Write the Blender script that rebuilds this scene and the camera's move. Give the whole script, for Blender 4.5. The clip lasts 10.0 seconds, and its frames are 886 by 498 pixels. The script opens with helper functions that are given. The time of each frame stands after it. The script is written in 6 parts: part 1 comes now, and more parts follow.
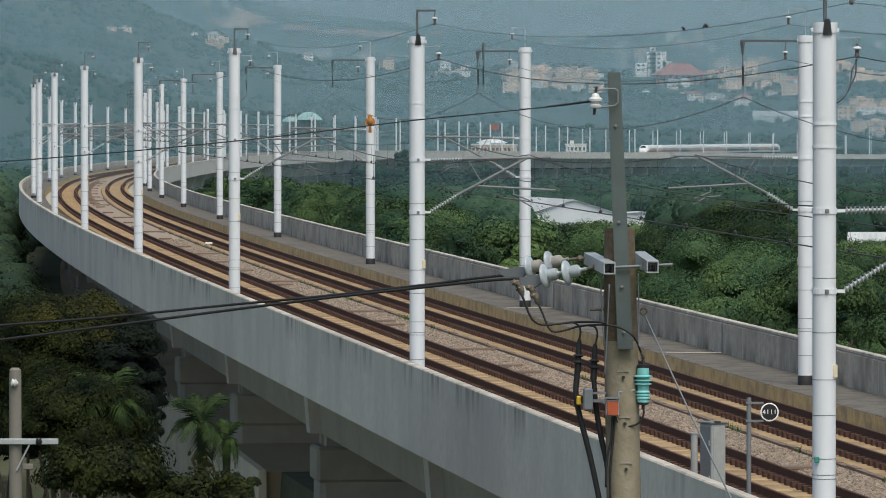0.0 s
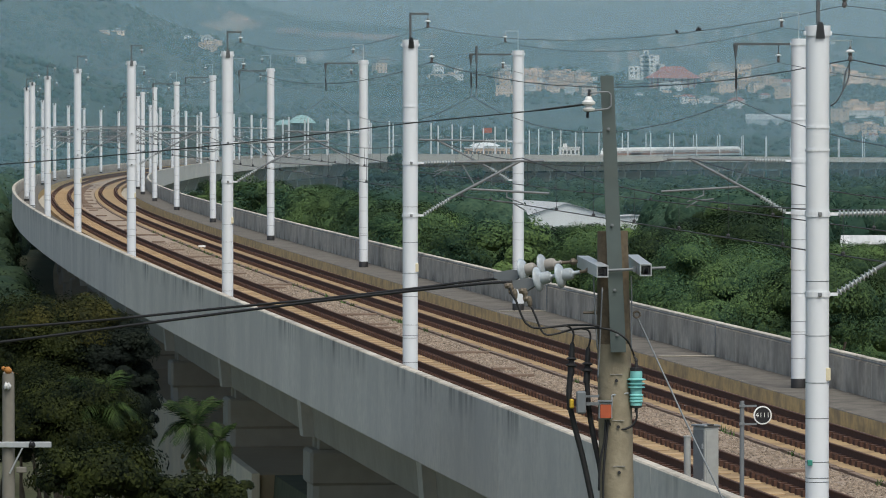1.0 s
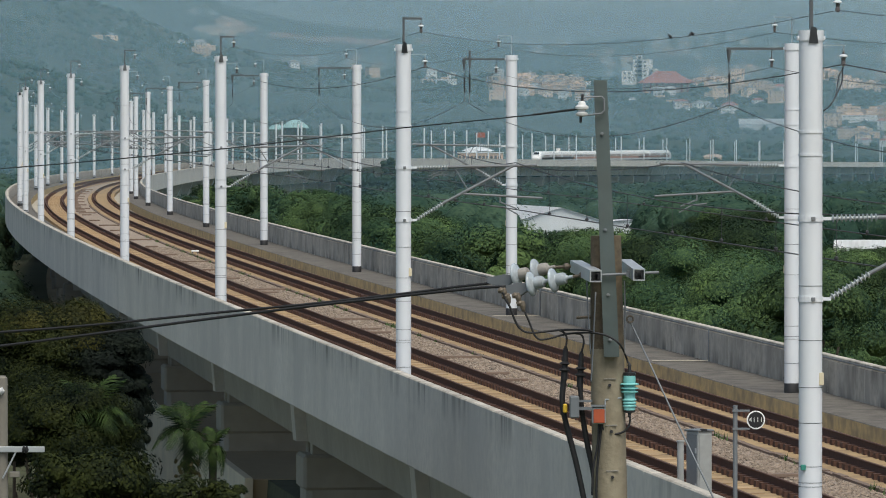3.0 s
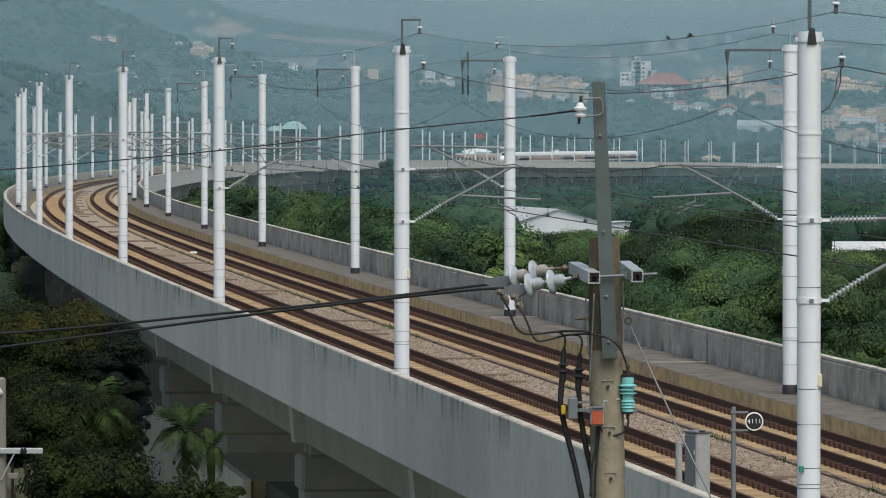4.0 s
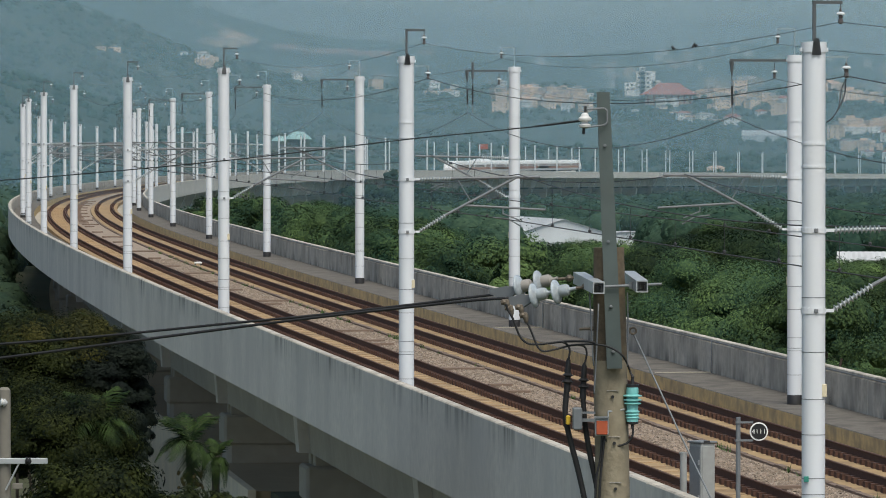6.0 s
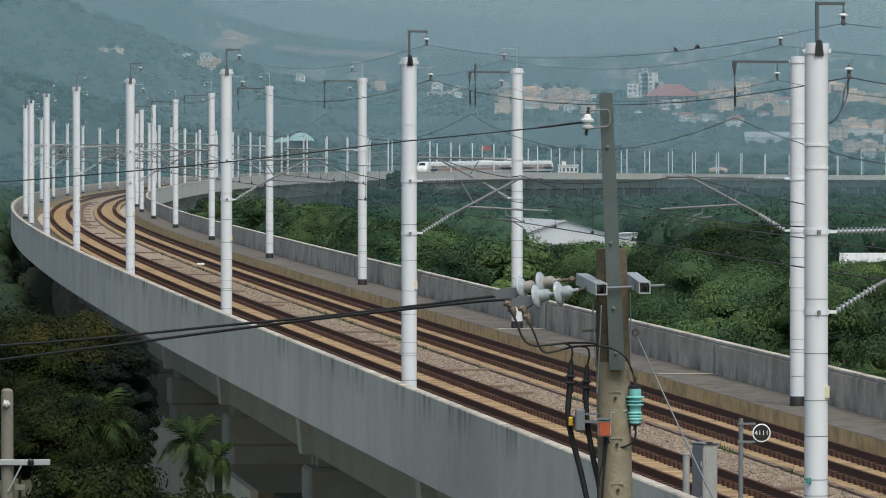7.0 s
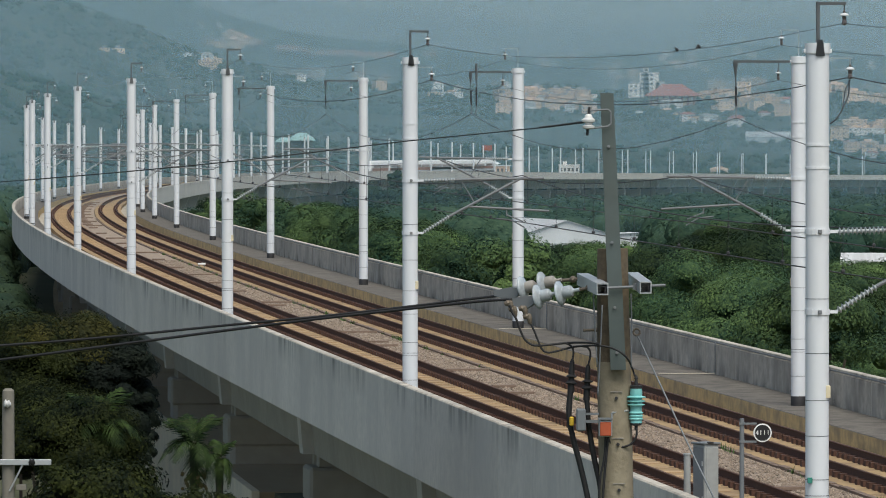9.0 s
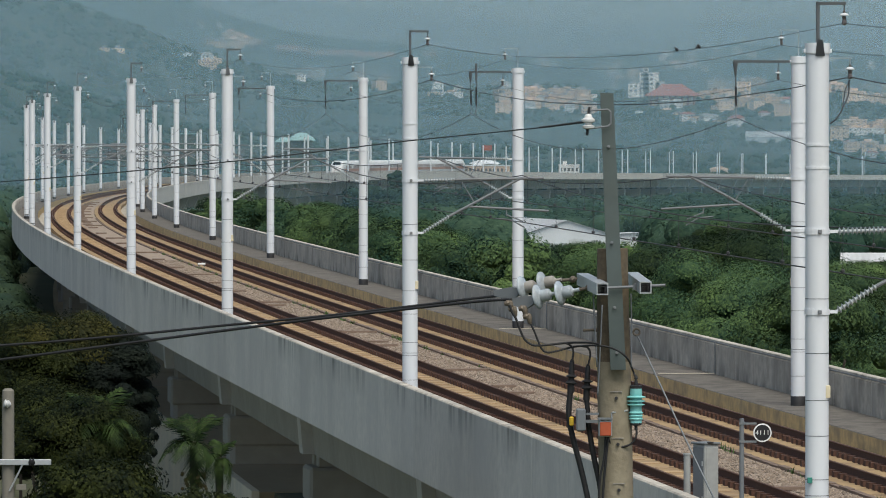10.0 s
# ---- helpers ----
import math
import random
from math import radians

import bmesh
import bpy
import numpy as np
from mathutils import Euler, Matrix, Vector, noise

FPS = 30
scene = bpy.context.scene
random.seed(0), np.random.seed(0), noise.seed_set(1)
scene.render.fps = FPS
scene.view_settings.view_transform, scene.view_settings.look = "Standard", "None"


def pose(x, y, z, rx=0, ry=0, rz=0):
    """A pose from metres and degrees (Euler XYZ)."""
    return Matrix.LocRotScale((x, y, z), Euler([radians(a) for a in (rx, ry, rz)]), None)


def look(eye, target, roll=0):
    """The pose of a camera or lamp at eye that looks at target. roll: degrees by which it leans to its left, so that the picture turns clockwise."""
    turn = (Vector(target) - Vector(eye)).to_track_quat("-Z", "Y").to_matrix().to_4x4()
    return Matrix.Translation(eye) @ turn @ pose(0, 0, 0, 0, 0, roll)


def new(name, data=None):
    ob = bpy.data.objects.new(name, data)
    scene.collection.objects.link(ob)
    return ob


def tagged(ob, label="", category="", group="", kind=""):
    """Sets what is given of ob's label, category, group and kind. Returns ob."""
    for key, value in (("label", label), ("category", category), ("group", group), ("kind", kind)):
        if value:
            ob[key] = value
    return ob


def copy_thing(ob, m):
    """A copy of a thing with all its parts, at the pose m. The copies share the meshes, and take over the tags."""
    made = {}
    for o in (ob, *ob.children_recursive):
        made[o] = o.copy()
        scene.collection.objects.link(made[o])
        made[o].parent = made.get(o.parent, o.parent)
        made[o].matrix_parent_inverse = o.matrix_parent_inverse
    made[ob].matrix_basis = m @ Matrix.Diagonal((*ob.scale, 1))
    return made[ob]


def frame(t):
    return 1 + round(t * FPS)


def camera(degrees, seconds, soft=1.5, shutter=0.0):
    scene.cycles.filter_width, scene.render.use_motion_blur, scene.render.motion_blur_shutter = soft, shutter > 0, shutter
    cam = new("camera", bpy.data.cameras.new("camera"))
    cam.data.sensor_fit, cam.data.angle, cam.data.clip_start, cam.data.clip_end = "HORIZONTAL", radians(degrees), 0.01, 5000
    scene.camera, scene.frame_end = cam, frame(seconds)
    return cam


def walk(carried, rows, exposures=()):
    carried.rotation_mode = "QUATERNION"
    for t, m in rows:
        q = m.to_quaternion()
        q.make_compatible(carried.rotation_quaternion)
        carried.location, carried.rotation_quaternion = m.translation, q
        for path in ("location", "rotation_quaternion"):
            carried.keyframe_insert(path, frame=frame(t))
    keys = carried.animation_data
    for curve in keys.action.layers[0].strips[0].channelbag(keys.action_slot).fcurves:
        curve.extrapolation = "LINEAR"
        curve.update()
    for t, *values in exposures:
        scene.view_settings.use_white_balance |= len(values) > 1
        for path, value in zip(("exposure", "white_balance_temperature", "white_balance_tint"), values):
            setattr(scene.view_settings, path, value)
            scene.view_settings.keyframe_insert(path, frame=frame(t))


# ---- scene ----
# The eye stands 14.5 m above the ground and only turns a little; a long lens.
FOV = 8.749
EYE = 14.5
cam = camera(FOV, 10.0, soft=1.0)
PX = 1.0 / 10250.0          # one small step of the lens, in radians
TURNS = [(0.0, 12.4, -36.6), (0.25, 8.2, -34.4), (0.5, 4.7, -32.3), (1.0, 0.2, -31.0), (1.5, -3.3, -30.3), (2.0, -6.1, -26.2),
         (2.5, -9.2, -24.2), (3.2, -12.6, -22.2), (4.0, -14.7, -20.1), (4.5, -12.6, -15.6), (5.0, -12.2, -7.8),
         (5.5, -9.5, -4.3), (6.2, -5.4, -1.4), (7.0, -1.8, 0.3), (7.5, -1.4, 1.5), (8.0, -0.5, 1.4), (8.5, -0.3, 1.2),
         (9.0, 0.0, 0.1), (9.5, 0.0, 0.4), (10.0, -0.2, 0.0)]
walk(cam, [(t, pose(0, 0, EYE, 90 - math.degrees(math.atan((441 - 271.4) * PX)) + math.degrees(v * PX), 0, math.degrees(u * PX)))
           for t, u, v in TURNS], exposures=[(0.0, 0.31, 6600, 6.0), (10.0, 0.31, 6600, 6.0)])

# ---- light: an overcast, hazy afternoon ----
world = bpy.data.worlds.new("overcast_sky")
scene.world = world
world.use_nodes = True
wt = world.node_tree
wt.nodes.clear()
sky = wt.nodes.new("ShaderNodeTexSky")
sky.sky_type = "NISHITA"
sky.sun_disc = False
sky.sun_elevation = radians(54)
sky.sun_rotation = radians(160)
sky.air_density, sky.dust_density, sky.ozone_density = 1.0, 2.4, 2.0
bg = wt.nodes.new("ShaderNodeBackground")
bg.inputs["Strength"].default_value = 0.10
wo = wt.nodes.new("ShaderNodeOutputWorld")
wt.links.new(sky.outputs[0], bg.inputs[0])
wt.links.new(bg.outputs[0], wo.inputs[0])
sun = new("sun", bpy.data.lights.new("sun", "SUN"))
sun.data.energy, sun.data.angle, sun.data.color = 2.7, radians(42), (1.0, 0.96, 0.9)
sun.matrix_world = look((0, 0, 50), (-0.22, 0.62, 48.8))


# ---- materials ----
def mat(name, colour, rough=0.8, metal=0.0, grain=None, grain_amt=0.25, grain_scale=8.0, stain=None, stain_scale=0.6, stain_amt=0.5,
        stretch=(1, 1, 1), bump=0.0, bump_scale=20.0, island=0.0, rnd=0.0, sheen=None):
    """A node material: a base colour, fine grain, larger stains and relief, all in metres."""
    m = bpy.data.materials.new(name)
    m.use_nodes = True
    nt = m.node_tree
    b = nt.nodes["Principled BSDF"]
    b.inputs["Roughness"].default_value, b.inputs["Metallic"].default_value = rough, metal
    geo = nt.nodes.new("ShaderNodeNewGeometry")
    mp = nt.nodes.new("ShaderNodeMapping")
    mp.inputs["Scale"].default_value = stretch
    nt.links.new(geo.outputs["Position"], mp.inputs["Vector"])

    def noise_tex(scale, detail, vec):
        n = nt.nodes.new("ShaderNodeTexNoise")
        n.inputs["Scale"].default_value, n.inputs["Detail"].default_value = scale, detail
        nt.links.new(vec, n.inputs["Vector"])
        return n.outputs["Fac"]

    def mix(fac, a, c):
        x = nt.nodes.new("ShaderNodeMix")
        x.data_type = "RGBA"
        for sock, v in ((x.inputs["Factor"], fac), (x.inputs["A"], a), (x.inputs["B"], c)):
            if isinstance(v, bpy.types.NodeSocket):
                nt.links.new(v, sock)
            else:
                sock.default_value = v if isinstance(v, float) else (*v, 1)
        return x.outputs["Result"]

    def ramp(fac, lo, hi, top=1.0):
        r = nt.nodes.new("ShaderNodeMapRange")
        r.inputs["From Min"].default_value, r.inputs["From Max"].default_value, r.inputs["To Max"].default_value = lo, hi, top
        nt.links.new(fac, r.inputs["Value"])
        return r.outputs[0]

    col = tuple(colour)
    if stain is not None:
        col = mix(ramp(noise_tex(stain_scale, 5.0, mp.outputs[0]), 0.42, 0.68, stain_amt), col, stain)
    g = grain if grain is not None else tuple(c * 0.6 for c in colour)
    col = mix(ramp(noise_tex(grain_scale, 6.0, geo.outputs["Position"]), 0.35, 0.7, grain_amt), col, g)
    if island or rnd:
        if island:
            r = geo.outputs["Random Per Island"]
        else:
            r = nt.nodes.new("ShaderNodeObjectInfo").outputs["Random"]
        h = nt.nodes.new("ShaderNodeHueSaturation")
        nt.links.new(ramp2(nt, r, 1 - (island or rnd), 1 + (island or rnd)), h.inputs["Value"])
        nt.links.new(col, h.inputs["Color"])
        col = h.outputs[0]
    nt.links.new(col, b.inputs["Base Color"])
    if bump:
        bp = nt.nodes.new("ShaderNodeBump")
        bp.inputs["Strength"].default_value, bp.inputs["Distance"].default_value = bump, 0.02
        nt.links.new(noise_tex(bump_scale, 4.0, geo.outputs["Position"]), bp.inputs["Height"])
        nt.links.new(bp.outputs[0], b.inputs["Normal"])
    return m


def ramp2(nt, fac, lo, hi):
    r = nt.nodes.new("ShaderNodeMapRange")
    r.inputs["To Min"].default_value, r.inputs["To Max"].default_value = lo, hi
    nt.links.new(fac, r.inputs["Value"])
    return r.outputs[0]


def leaf_mat(name, lo, hi, scale, rnd=0.18, glow=0.25, fine=7.0):
    """Leaves: colour varies leaf by leaf and over the wood; some light comes through."""
    m = bpy.data.materials.new(name)
    m.use_nodes = True
    nt = m.node_tree
    b = nt.nodes["Principled BSDF"]
    b.inputs["Roughness"].default_value = 0.65
    b.inputs["Specular IOR Level"].default_value = 0.1
    geo = nt.nodes.new("ShaderNodeNewGeometry")
    n = nt.nodes.new("ShaderNodeTexNoise")
    n.inputs["Scale"].default_value, n.inputs["Detail"].default_value = scale, 3.0
    nt.links.new(geo.outputs["Position"], n.inputs["Vector"])
    add = nt.nodes.new("ShaderNodeMath")
    add.operation = "MULTIPLY_ADD"
    nt.links.new(geo.outputs["Random Per Island"], add.inputs[0])
    add.inputs[1].default_value = 0.14
    # leaf-sized flecks and relief
    fl = nt.nodes.new("ShaderNodeTexNoise")
    fl.inputs["Scale"].default_value, fl.inputs["Detail"].default_value, fl.inputs["Roughness"].default_value = fine, 3.0, 0.7
    nt.links.new(geo.outputs["Position"], fl.inputs["Vector"])
    both = nt.nodes.new("ShaderNodeMath")
    both.operation = "MULTIPLY_ADD"
    nt.links.new(ramp2(nt, ramp2n(nt, fl.outputs["Fac"], 0.36, 0.66), -0.16, 0.14), both.inputs[0])
    both.inputs[1].default_value = 1.0
    nt.links.new(n.outputs["Fac"], both.inputs[2])
    nt.links.new(both.outputs[0], add.inputs[2])
    bp = nt.nodes.new("ShaderNodeBump")
    bp.inputs["Strength"].default_value, bp.inputs["Distance"].default_value = 0.5, 0.6 / fine
    nt.links.new(fl.outputs["Fac"], bp.inputs["Height"])
    nt.links.new(bp.outputs[0], b.inputs["Normal"])
    x = nt.nodes.new("ShaderNodeMix")
    x.data_type = "RGBA"
    x.inputs["A"].default_value, x.inputs["B"].default_value = (*lo, 1), (*hi, 1)
    nt.links.new(ramp2n(nt, add.outputs[0], 0.4, 0.95), x.inputs["Factor"])
    h = nt.nodes.new("ShaderNodeHueSaturation")
    nt.links.new(ramp2(nt, nt.nodes.new("ShaderNodeObjectInfo").outputs["Random"], 1 - rnd, 1 + rnd), h.inputs["Value"])
    nt.links.new(x.outputs["Result"], h.inputs["Color"])
    nt.links.new(h.outputs[0], b.inputs["Base Color"])
    tr = nt.nodes.new("ShaderNodeBsdfTranslucent")
    nt.links.new(h.outputs[0], tr.inputs["Color"])
    ms = nt.nodes.new("ShaderNodeMixShader")
    ms.inputs[0].default_value = glow
    nt.links.new(b.outputs[0], ms.inputs[1])
    nt.links.new(tr.outputs[0], ms.inputs[2])
    nt.links.new(ms.outputs[0], nt.nodes["Material Output"].inputs["Surface"])
    return m


def ramp2n(nt, fac, lo, hi):
    r = nt.nodes.new("ShaderNodeMapRange")
    r.inputs["From Min"].default_value, r.inputs["From Max"].default_value = lo, hi
    nt.links.new(fac, r.inputs["Value"])
    return r.outputs[0]


CONCRETE = mat("weathered_concrete", (0.65, 0.61, 0.54), 0.9, grain=(0.48, 0.46, 0.425), grain_amt=0.5, grain_scale=4.0,
               stain=(0.40, 0.385, 0.355), stain_scale=0.35, stain_amt=0.45, stretch=(1.0, 1.0, 0.6), bump=0.3, bump_scale=12, rnd=0.03)


def rain_streaks(m, dark, drip=0.8, foot=0.0):
    """Dark runs of dirt below the top edge, by the height stored along the line."""
    nt = m.node_tree
    b = nt.nodes["Principled BSDF"]
    src = b.inputs["Base Color"].links[0].from_socket
    at_ = nt.nodes.new("ShaderNodeAttribute")
    at_.attribute_name = "above_rail"
    geo = nt.nodes.new("ShaderNodeNewGeometry")
    mp = nt.nodes.new("ShaderNodeMapping")
    mp.inputs["Scale"].default_value = (1, 1, 0.06)
    nt.links.new(geo.outputs["Position"], mp.inputs["Vector"])
    n1, n2 = nt.nodes.new("ShaderNodeTexNoise"), nt.nodes.new("ShaderNodeTexNoise")
    n1.inputs["Scale"].default_value, n1.inputs["Detail"].default_value = 1.1, 8.0
    n2.inputs["Scale"].default_value, n2.inputs["Detail"].default_value = 0.22, 3.0
    nt.links.new(mp.outputs[0], n1.inputs["Vector"])
    nt.links.new(mp.outputs[0], n2.inputs["Vector"])

    def rng_(v, lo, hi, top=1.0):
        r = nt.nodes.new("ShaderNodeMapRange")
        r.inputs["From Min"].default_value, r.inputs["From Max"].default_value, r.inputs["To Max"].default_value = lo, hi, top
        nt.links.new(v, r.inputs["Value"])
        return r.outputs[0]

    def mul(a, c):
        x = nt.nodes.new("ShaderNodeMath")
        x.operation = "MULTIPLY"
        nt.links.new(a, x.inputs[0])
        nt.links.new(c, x.inputs[1])
        return x.outputs[0]

    run = mul(mul(rng_(n1.outputs["Fac"], 0.54, 0.70), rng_(n2.outputs["Fac"], 0.42, 0.60)), rng_(at_.outputs["Fac"], -0.5, 1.0, 0.4))

    def over(fac, below, colour):
        x = nt.nodes.new("ShaderNodeMix")
        x.data_type = "RGBA"
        x.inputs["B"].default_value = (*colour, 1)
        nt.links.new(fac, x.inputs["Factor"])
        nt.links.new(below, x.inputs["A"])
        return x.outputs["Result"]

    def run_noise(scale, detail, tall):
        v = nt.nodes.new("ShaderNodeMapping")
        v.inputs["Scale"].default_value = (1, 1, tall)
        nt.links.new(geo.outputs["Position"], v.inputs["Vector"])
        n = nt.nodes.new("ShaderNodeTexNoise")
        n.inputs["Scale"].default_value, n.inputs["Detail"].default_value = scale, detail
        nt.links.new(v.outputs[0], n.inputs["Vector"])
        return n.outputs["Fac"]

    # broad tone bands of the formwork, long runs, short drips of mould under the edge, damp at the foot
    src = over(rng_(run_noise(0.24, 2.0, 0.02), 0.48, 0.52, 0.09), src, (0.30, 0.295, 0.28))
    src = over(rng_(run_noise(0.4, 1.0, 0.02), 0.55, 0.58, 0.09), src, (0.62, 0.60, 0.56))
    src = over(run, src, dark)
    src = over(mul(mul(rng_(run_noise(2.2, 6.0, 0.08), 0.40, 0.66), rng_(run_noise(0.3, 2.0, 0.05), 0.47, 0.60)), rng_(at_.outputs["Fac"], 0.25, 0.92, drip)), src, dark)
    if foot:
        src = over(mul(rng_(run_noise(1.0, 6.0, 0.5), 0.46, 0.66), rng_(at_.outputs["Fac"], 0.5, 0.02, foot)), src, dark)
    nt.links.new(src, b.inputs["Base Color"])


DIRTY = mat("dirty_concrete", (0.54, 0.49, 0.41), 0.9, grain=(0.28, 0.26, 0.22), grain_amt=0.6, grain_scale=4.0,
            stain=(0.22, 0.20, 0.165), stain_scale=0.8, stain_amt=0.7, stretch=(1.0, 1.0, 0.5), bump=0.3, bump_scale=12, rnd=0.06)
rain_streaks(CONCRETE, (0.09, 0.085, 0.075))
rain_streaks(DIRTY, (0.06, 0.056, 0.05), 0.55, 0.8)
GIRDER = mat("girder_concrete", (0.40, 0.365, 0.30), 0.9, stain=(0.28, 0.25, 0.20), stain_scale=0.3, grain_scale=2.0, bump=0.2)
WALK = mat("walkway_concrete", (0.145, 0.13, 0.108), 0.95, grain=(0.07, 0.062, 0.052), grain_amt=0.6, stain=(0.045, 0.04, 0.035), stain_scale=1.3, stain_amt=0.8, grain_scale=6.0, bump=0.4)
KERB = mat("kerb_concrete", (0.58, 0.425, 0.20), 0.9, stain=(0.20, 0.165, 0.115), stain_scale=1.5, stain_amt=0.8, grain=(0.3, 0.24, 0.15), grain_amt=0.5, grain_scale=5.0, bump=0.3)
SLAB = mat("track_slab_concrete", (0.35, 0.24, 0.12), 0.9, stain=(0.16, 0.105, 0.06), stain_scale=1.3, stain_amt=0.85, grain_scale=6.0, bump=0.3)
RUST = mat("rusty_steel", (0.085, 0.04, 0.026), 0.9, metal=0.0, grain=(0.045, 0.022, 0.015), grain_amt=0.7, grain_scale=12.0)
GRAVEL = mat("pink_gravel", (0.23, 0.18, 0.13), 0.95, grain=(0.13, 0.095, 0.075), grain_amt=0.7, grain_scale=10.0, stain=(0.32, 0.265, 0.22),
             stain_scale=3.0, bump=1.0, bump_scale=14, island=0.35)
DUCT = mat("duct_cover", (0.17, 0.12, 0.09), 0.9, grain_scale=8.0)
WHITE = mat("white_mast_paint", (0.65, 0.68, 0.71), 0.45, grain=(0.66, 0.68, 0.71), grain_amt=0.4, grain_scale=2.0, stain=(0.60, 0.60, 0.58),
            stain_scale=1.2, stain_amt=0.35, stretch=(1, 1, 0.15))
BLACK = mat("black_rubber", (0.02, 0.02, 0.022), 0.6)
STEEL = mat("galvanised_steel", (0.15, 0.165, 0.175), 0.6, metal=0.0, grain_scale=9.0, stain=(0.2, 0.2, 0.2), stain_scale=2.0)
WIRE = mat("dark_copper_wire", (0.05, 0.05, 0.055), 0.6, metal=0.3)
PORCELAIN = mat("grey_porcelain", (0.37, 0.40, 0.41), 0.35, grain_scale=30.0)
SOIL = mat("grassy_soil", (0.07, 0.085, 0.04), 1.0, grain=(0.04, 0.05, 0.025), grain_amt=0.7, grain_scale=1.5, stain=(0.13, 0.11, 0.07), stain_scale=0.05)
LEAF = leaf_mat("broadleaf", (0.012, 0.034, 0.022), (0.11, 0.165, 0.05), 0.3, rnd=0.6, glow=0.12, fine=9.0)
LEAF_DARK = leaf_mat("dark_leaf", (0.014, 0.03, 0.02), (0.05, 0.075, 0.034), 0.3, rnd=0.1, glow=0.12)
# Far leaves are bluer and paler: some distance haze is in the colour.
LEAF_FAR = leaf_mat("hazy_wood_leaf", (0.02, 0.05, 0.036), (0.085, 0.135, 0.076), 0.05, fine=2.4)
BARK = mat("bark", (0.06, 0.048, 0.036), 0.95, grain_scale=10.0, bump=0.6)
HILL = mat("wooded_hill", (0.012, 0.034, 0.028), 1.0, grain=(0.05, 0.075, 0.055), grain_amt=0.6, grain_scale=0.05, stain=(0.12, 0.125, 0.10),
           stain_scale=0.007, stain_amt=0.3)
SLAB_DARK = mat("patched_slab", (0.36, 0.25, 0.14), 0.9, grain_scale=5.0, island=0.2)
WEED = leaf_mat("weed", (0.05, 0.09, 0.03), (0.10, 0.16, 0.05), 3.0)
PAVING = mat("pale_wall_concrete", (0.68, 0.59, 0.43), 0.95, stain=(0.45, 0.41, 0.33), stain_scale=0.4, grain_scale=2.0, bump=0.2)
RED_EARTH = mat("red_earth", (0.34, 0.20, 0.16), 1.0, grain_scale=0.1)
DARK_STEEL = mat("dark_painted_steel", (0.075, 0.085, 0.09), 0.65, metal=0.0, grain_scale=10)
DARK_GLAZE = mat("dark_insulator", (0.10, 0.09, 0.085), 0.4)
PIER_MAT = mat("pier_concrete", (0.36, 0.33, 0.27), 0.9, stain=(0.24, 0.225, 0.195), stain_scale=0.4, grain_scale=2.0, bump=0.2)
BARE = mat("bare_brown_soil", (0.36, 0.28, 0.17), 1.0, grain=(0.25, 0.19, 0.115), grain_scale=1.2, stain=(0.26, 0.20, 0.12), stain_scale=0.12, stain_amt=0.8, stretch=(1, 0.4, 1))
# Hill leaf colour is lifted for haze and for the lumps' dim sides.
LEAF_HILL = leaf_mat("hazy_hill_leaf", (0.048, 0.10, 0.078), (0.09, 0.14, 0.105), 0.02, glow=0.3, fine=0.5)


# ---- mesh tools ----
def mesh_of(bm, name, material):
    me = bpy.data.meshes.new(name)
    bm.normal_update()
    bm.to_mesh(me)
    bm.free()
    for m in (material if isinstance(material, (list, tuple)) else [material]):
        me.materials.append(m)
    return me


def smooth(me, angle=40):
    me.shade_smooth()
    me.set_sharp_from_angle(angle=radians(angle))
    return me


def part(name, bm, material, parent=None, label="", soft=False):
    """Links a bmesh, or a mesh, as one object under a thing or a part."""
    me = bm if isinstance(bm, bpy.types.Mesh) else mesh_of(bm, name, material)
    if soft:
        smooth(me)
    ob = new(name, me)
    if parent is not None:
        ob.parent = parent
    if label:
        tagged(ob, label)
    return ob


def thing(name, label, category, m=None, group="", kind=""):
    ob = new(name)
    ob.empty_display_size = 0.3
    if m is not None:
        ob.matrix_basis = m
    return tagged(ob, label, category, group, kind)


def box(bm, x0, x1, y0, y1, z0, z1, bevel=0.0):
    r = bmesh.ops.create_cube(bm, size=1.0, matrix=Matrix.Translation(((x0 + x1) / 2, (y0 + y1) / 2, (z0 + z1) / 2)) @
                              Matrix.Diagonal((x1 - x0, y1 - y0, z1 - z0, 1)))
    if bevel:
        es = list({e for v in r["verts"] for e in v.link_edges})
        bmesh.ops.bevel(bm, geom=es, offset=bevel, segments=1, affect="EDGES", profile=0.5)
    return bm


def tube(bm, a, b, r0, r1=None, seg=12, caps=True):
    a, b = Vector(a), Vector(b)
    d = b - a
    q = d.to_track_quat("Z", "Y").to_matrix().to_4x4()
    bmesh.ops.create_cone(bm, cap_ends=caps, segments=seg, radius1=r0, radius2=r0 if r1 is None else r1, depth=d.length,
                          matrix=Matrix.Translation((a + b) / 2) @ q)
    return bm


def lathe(bm, rings, seg=16, m=None):
    """A turned body from (radius, height) rings, along z."""
    m = m or Matrix()
    loops = [[bm.verts.new(m @ Vector((r * math.cos(2 * math.pi * i / seg), r * math.sin(2 * math.pi * i / seg), z))) for i in range(seg)]
             for r, z in rings]
    for p, q in zip(loops, loops[1:]):
        for i in range(seg):
            bm.faces.new((p[i], p[(i + 1) % seg], q[(i + 1) % seg], q[i]))
    bm.faces.new(loops[0][::-1])
    bm.faces.new(loops[-1])
    return bm


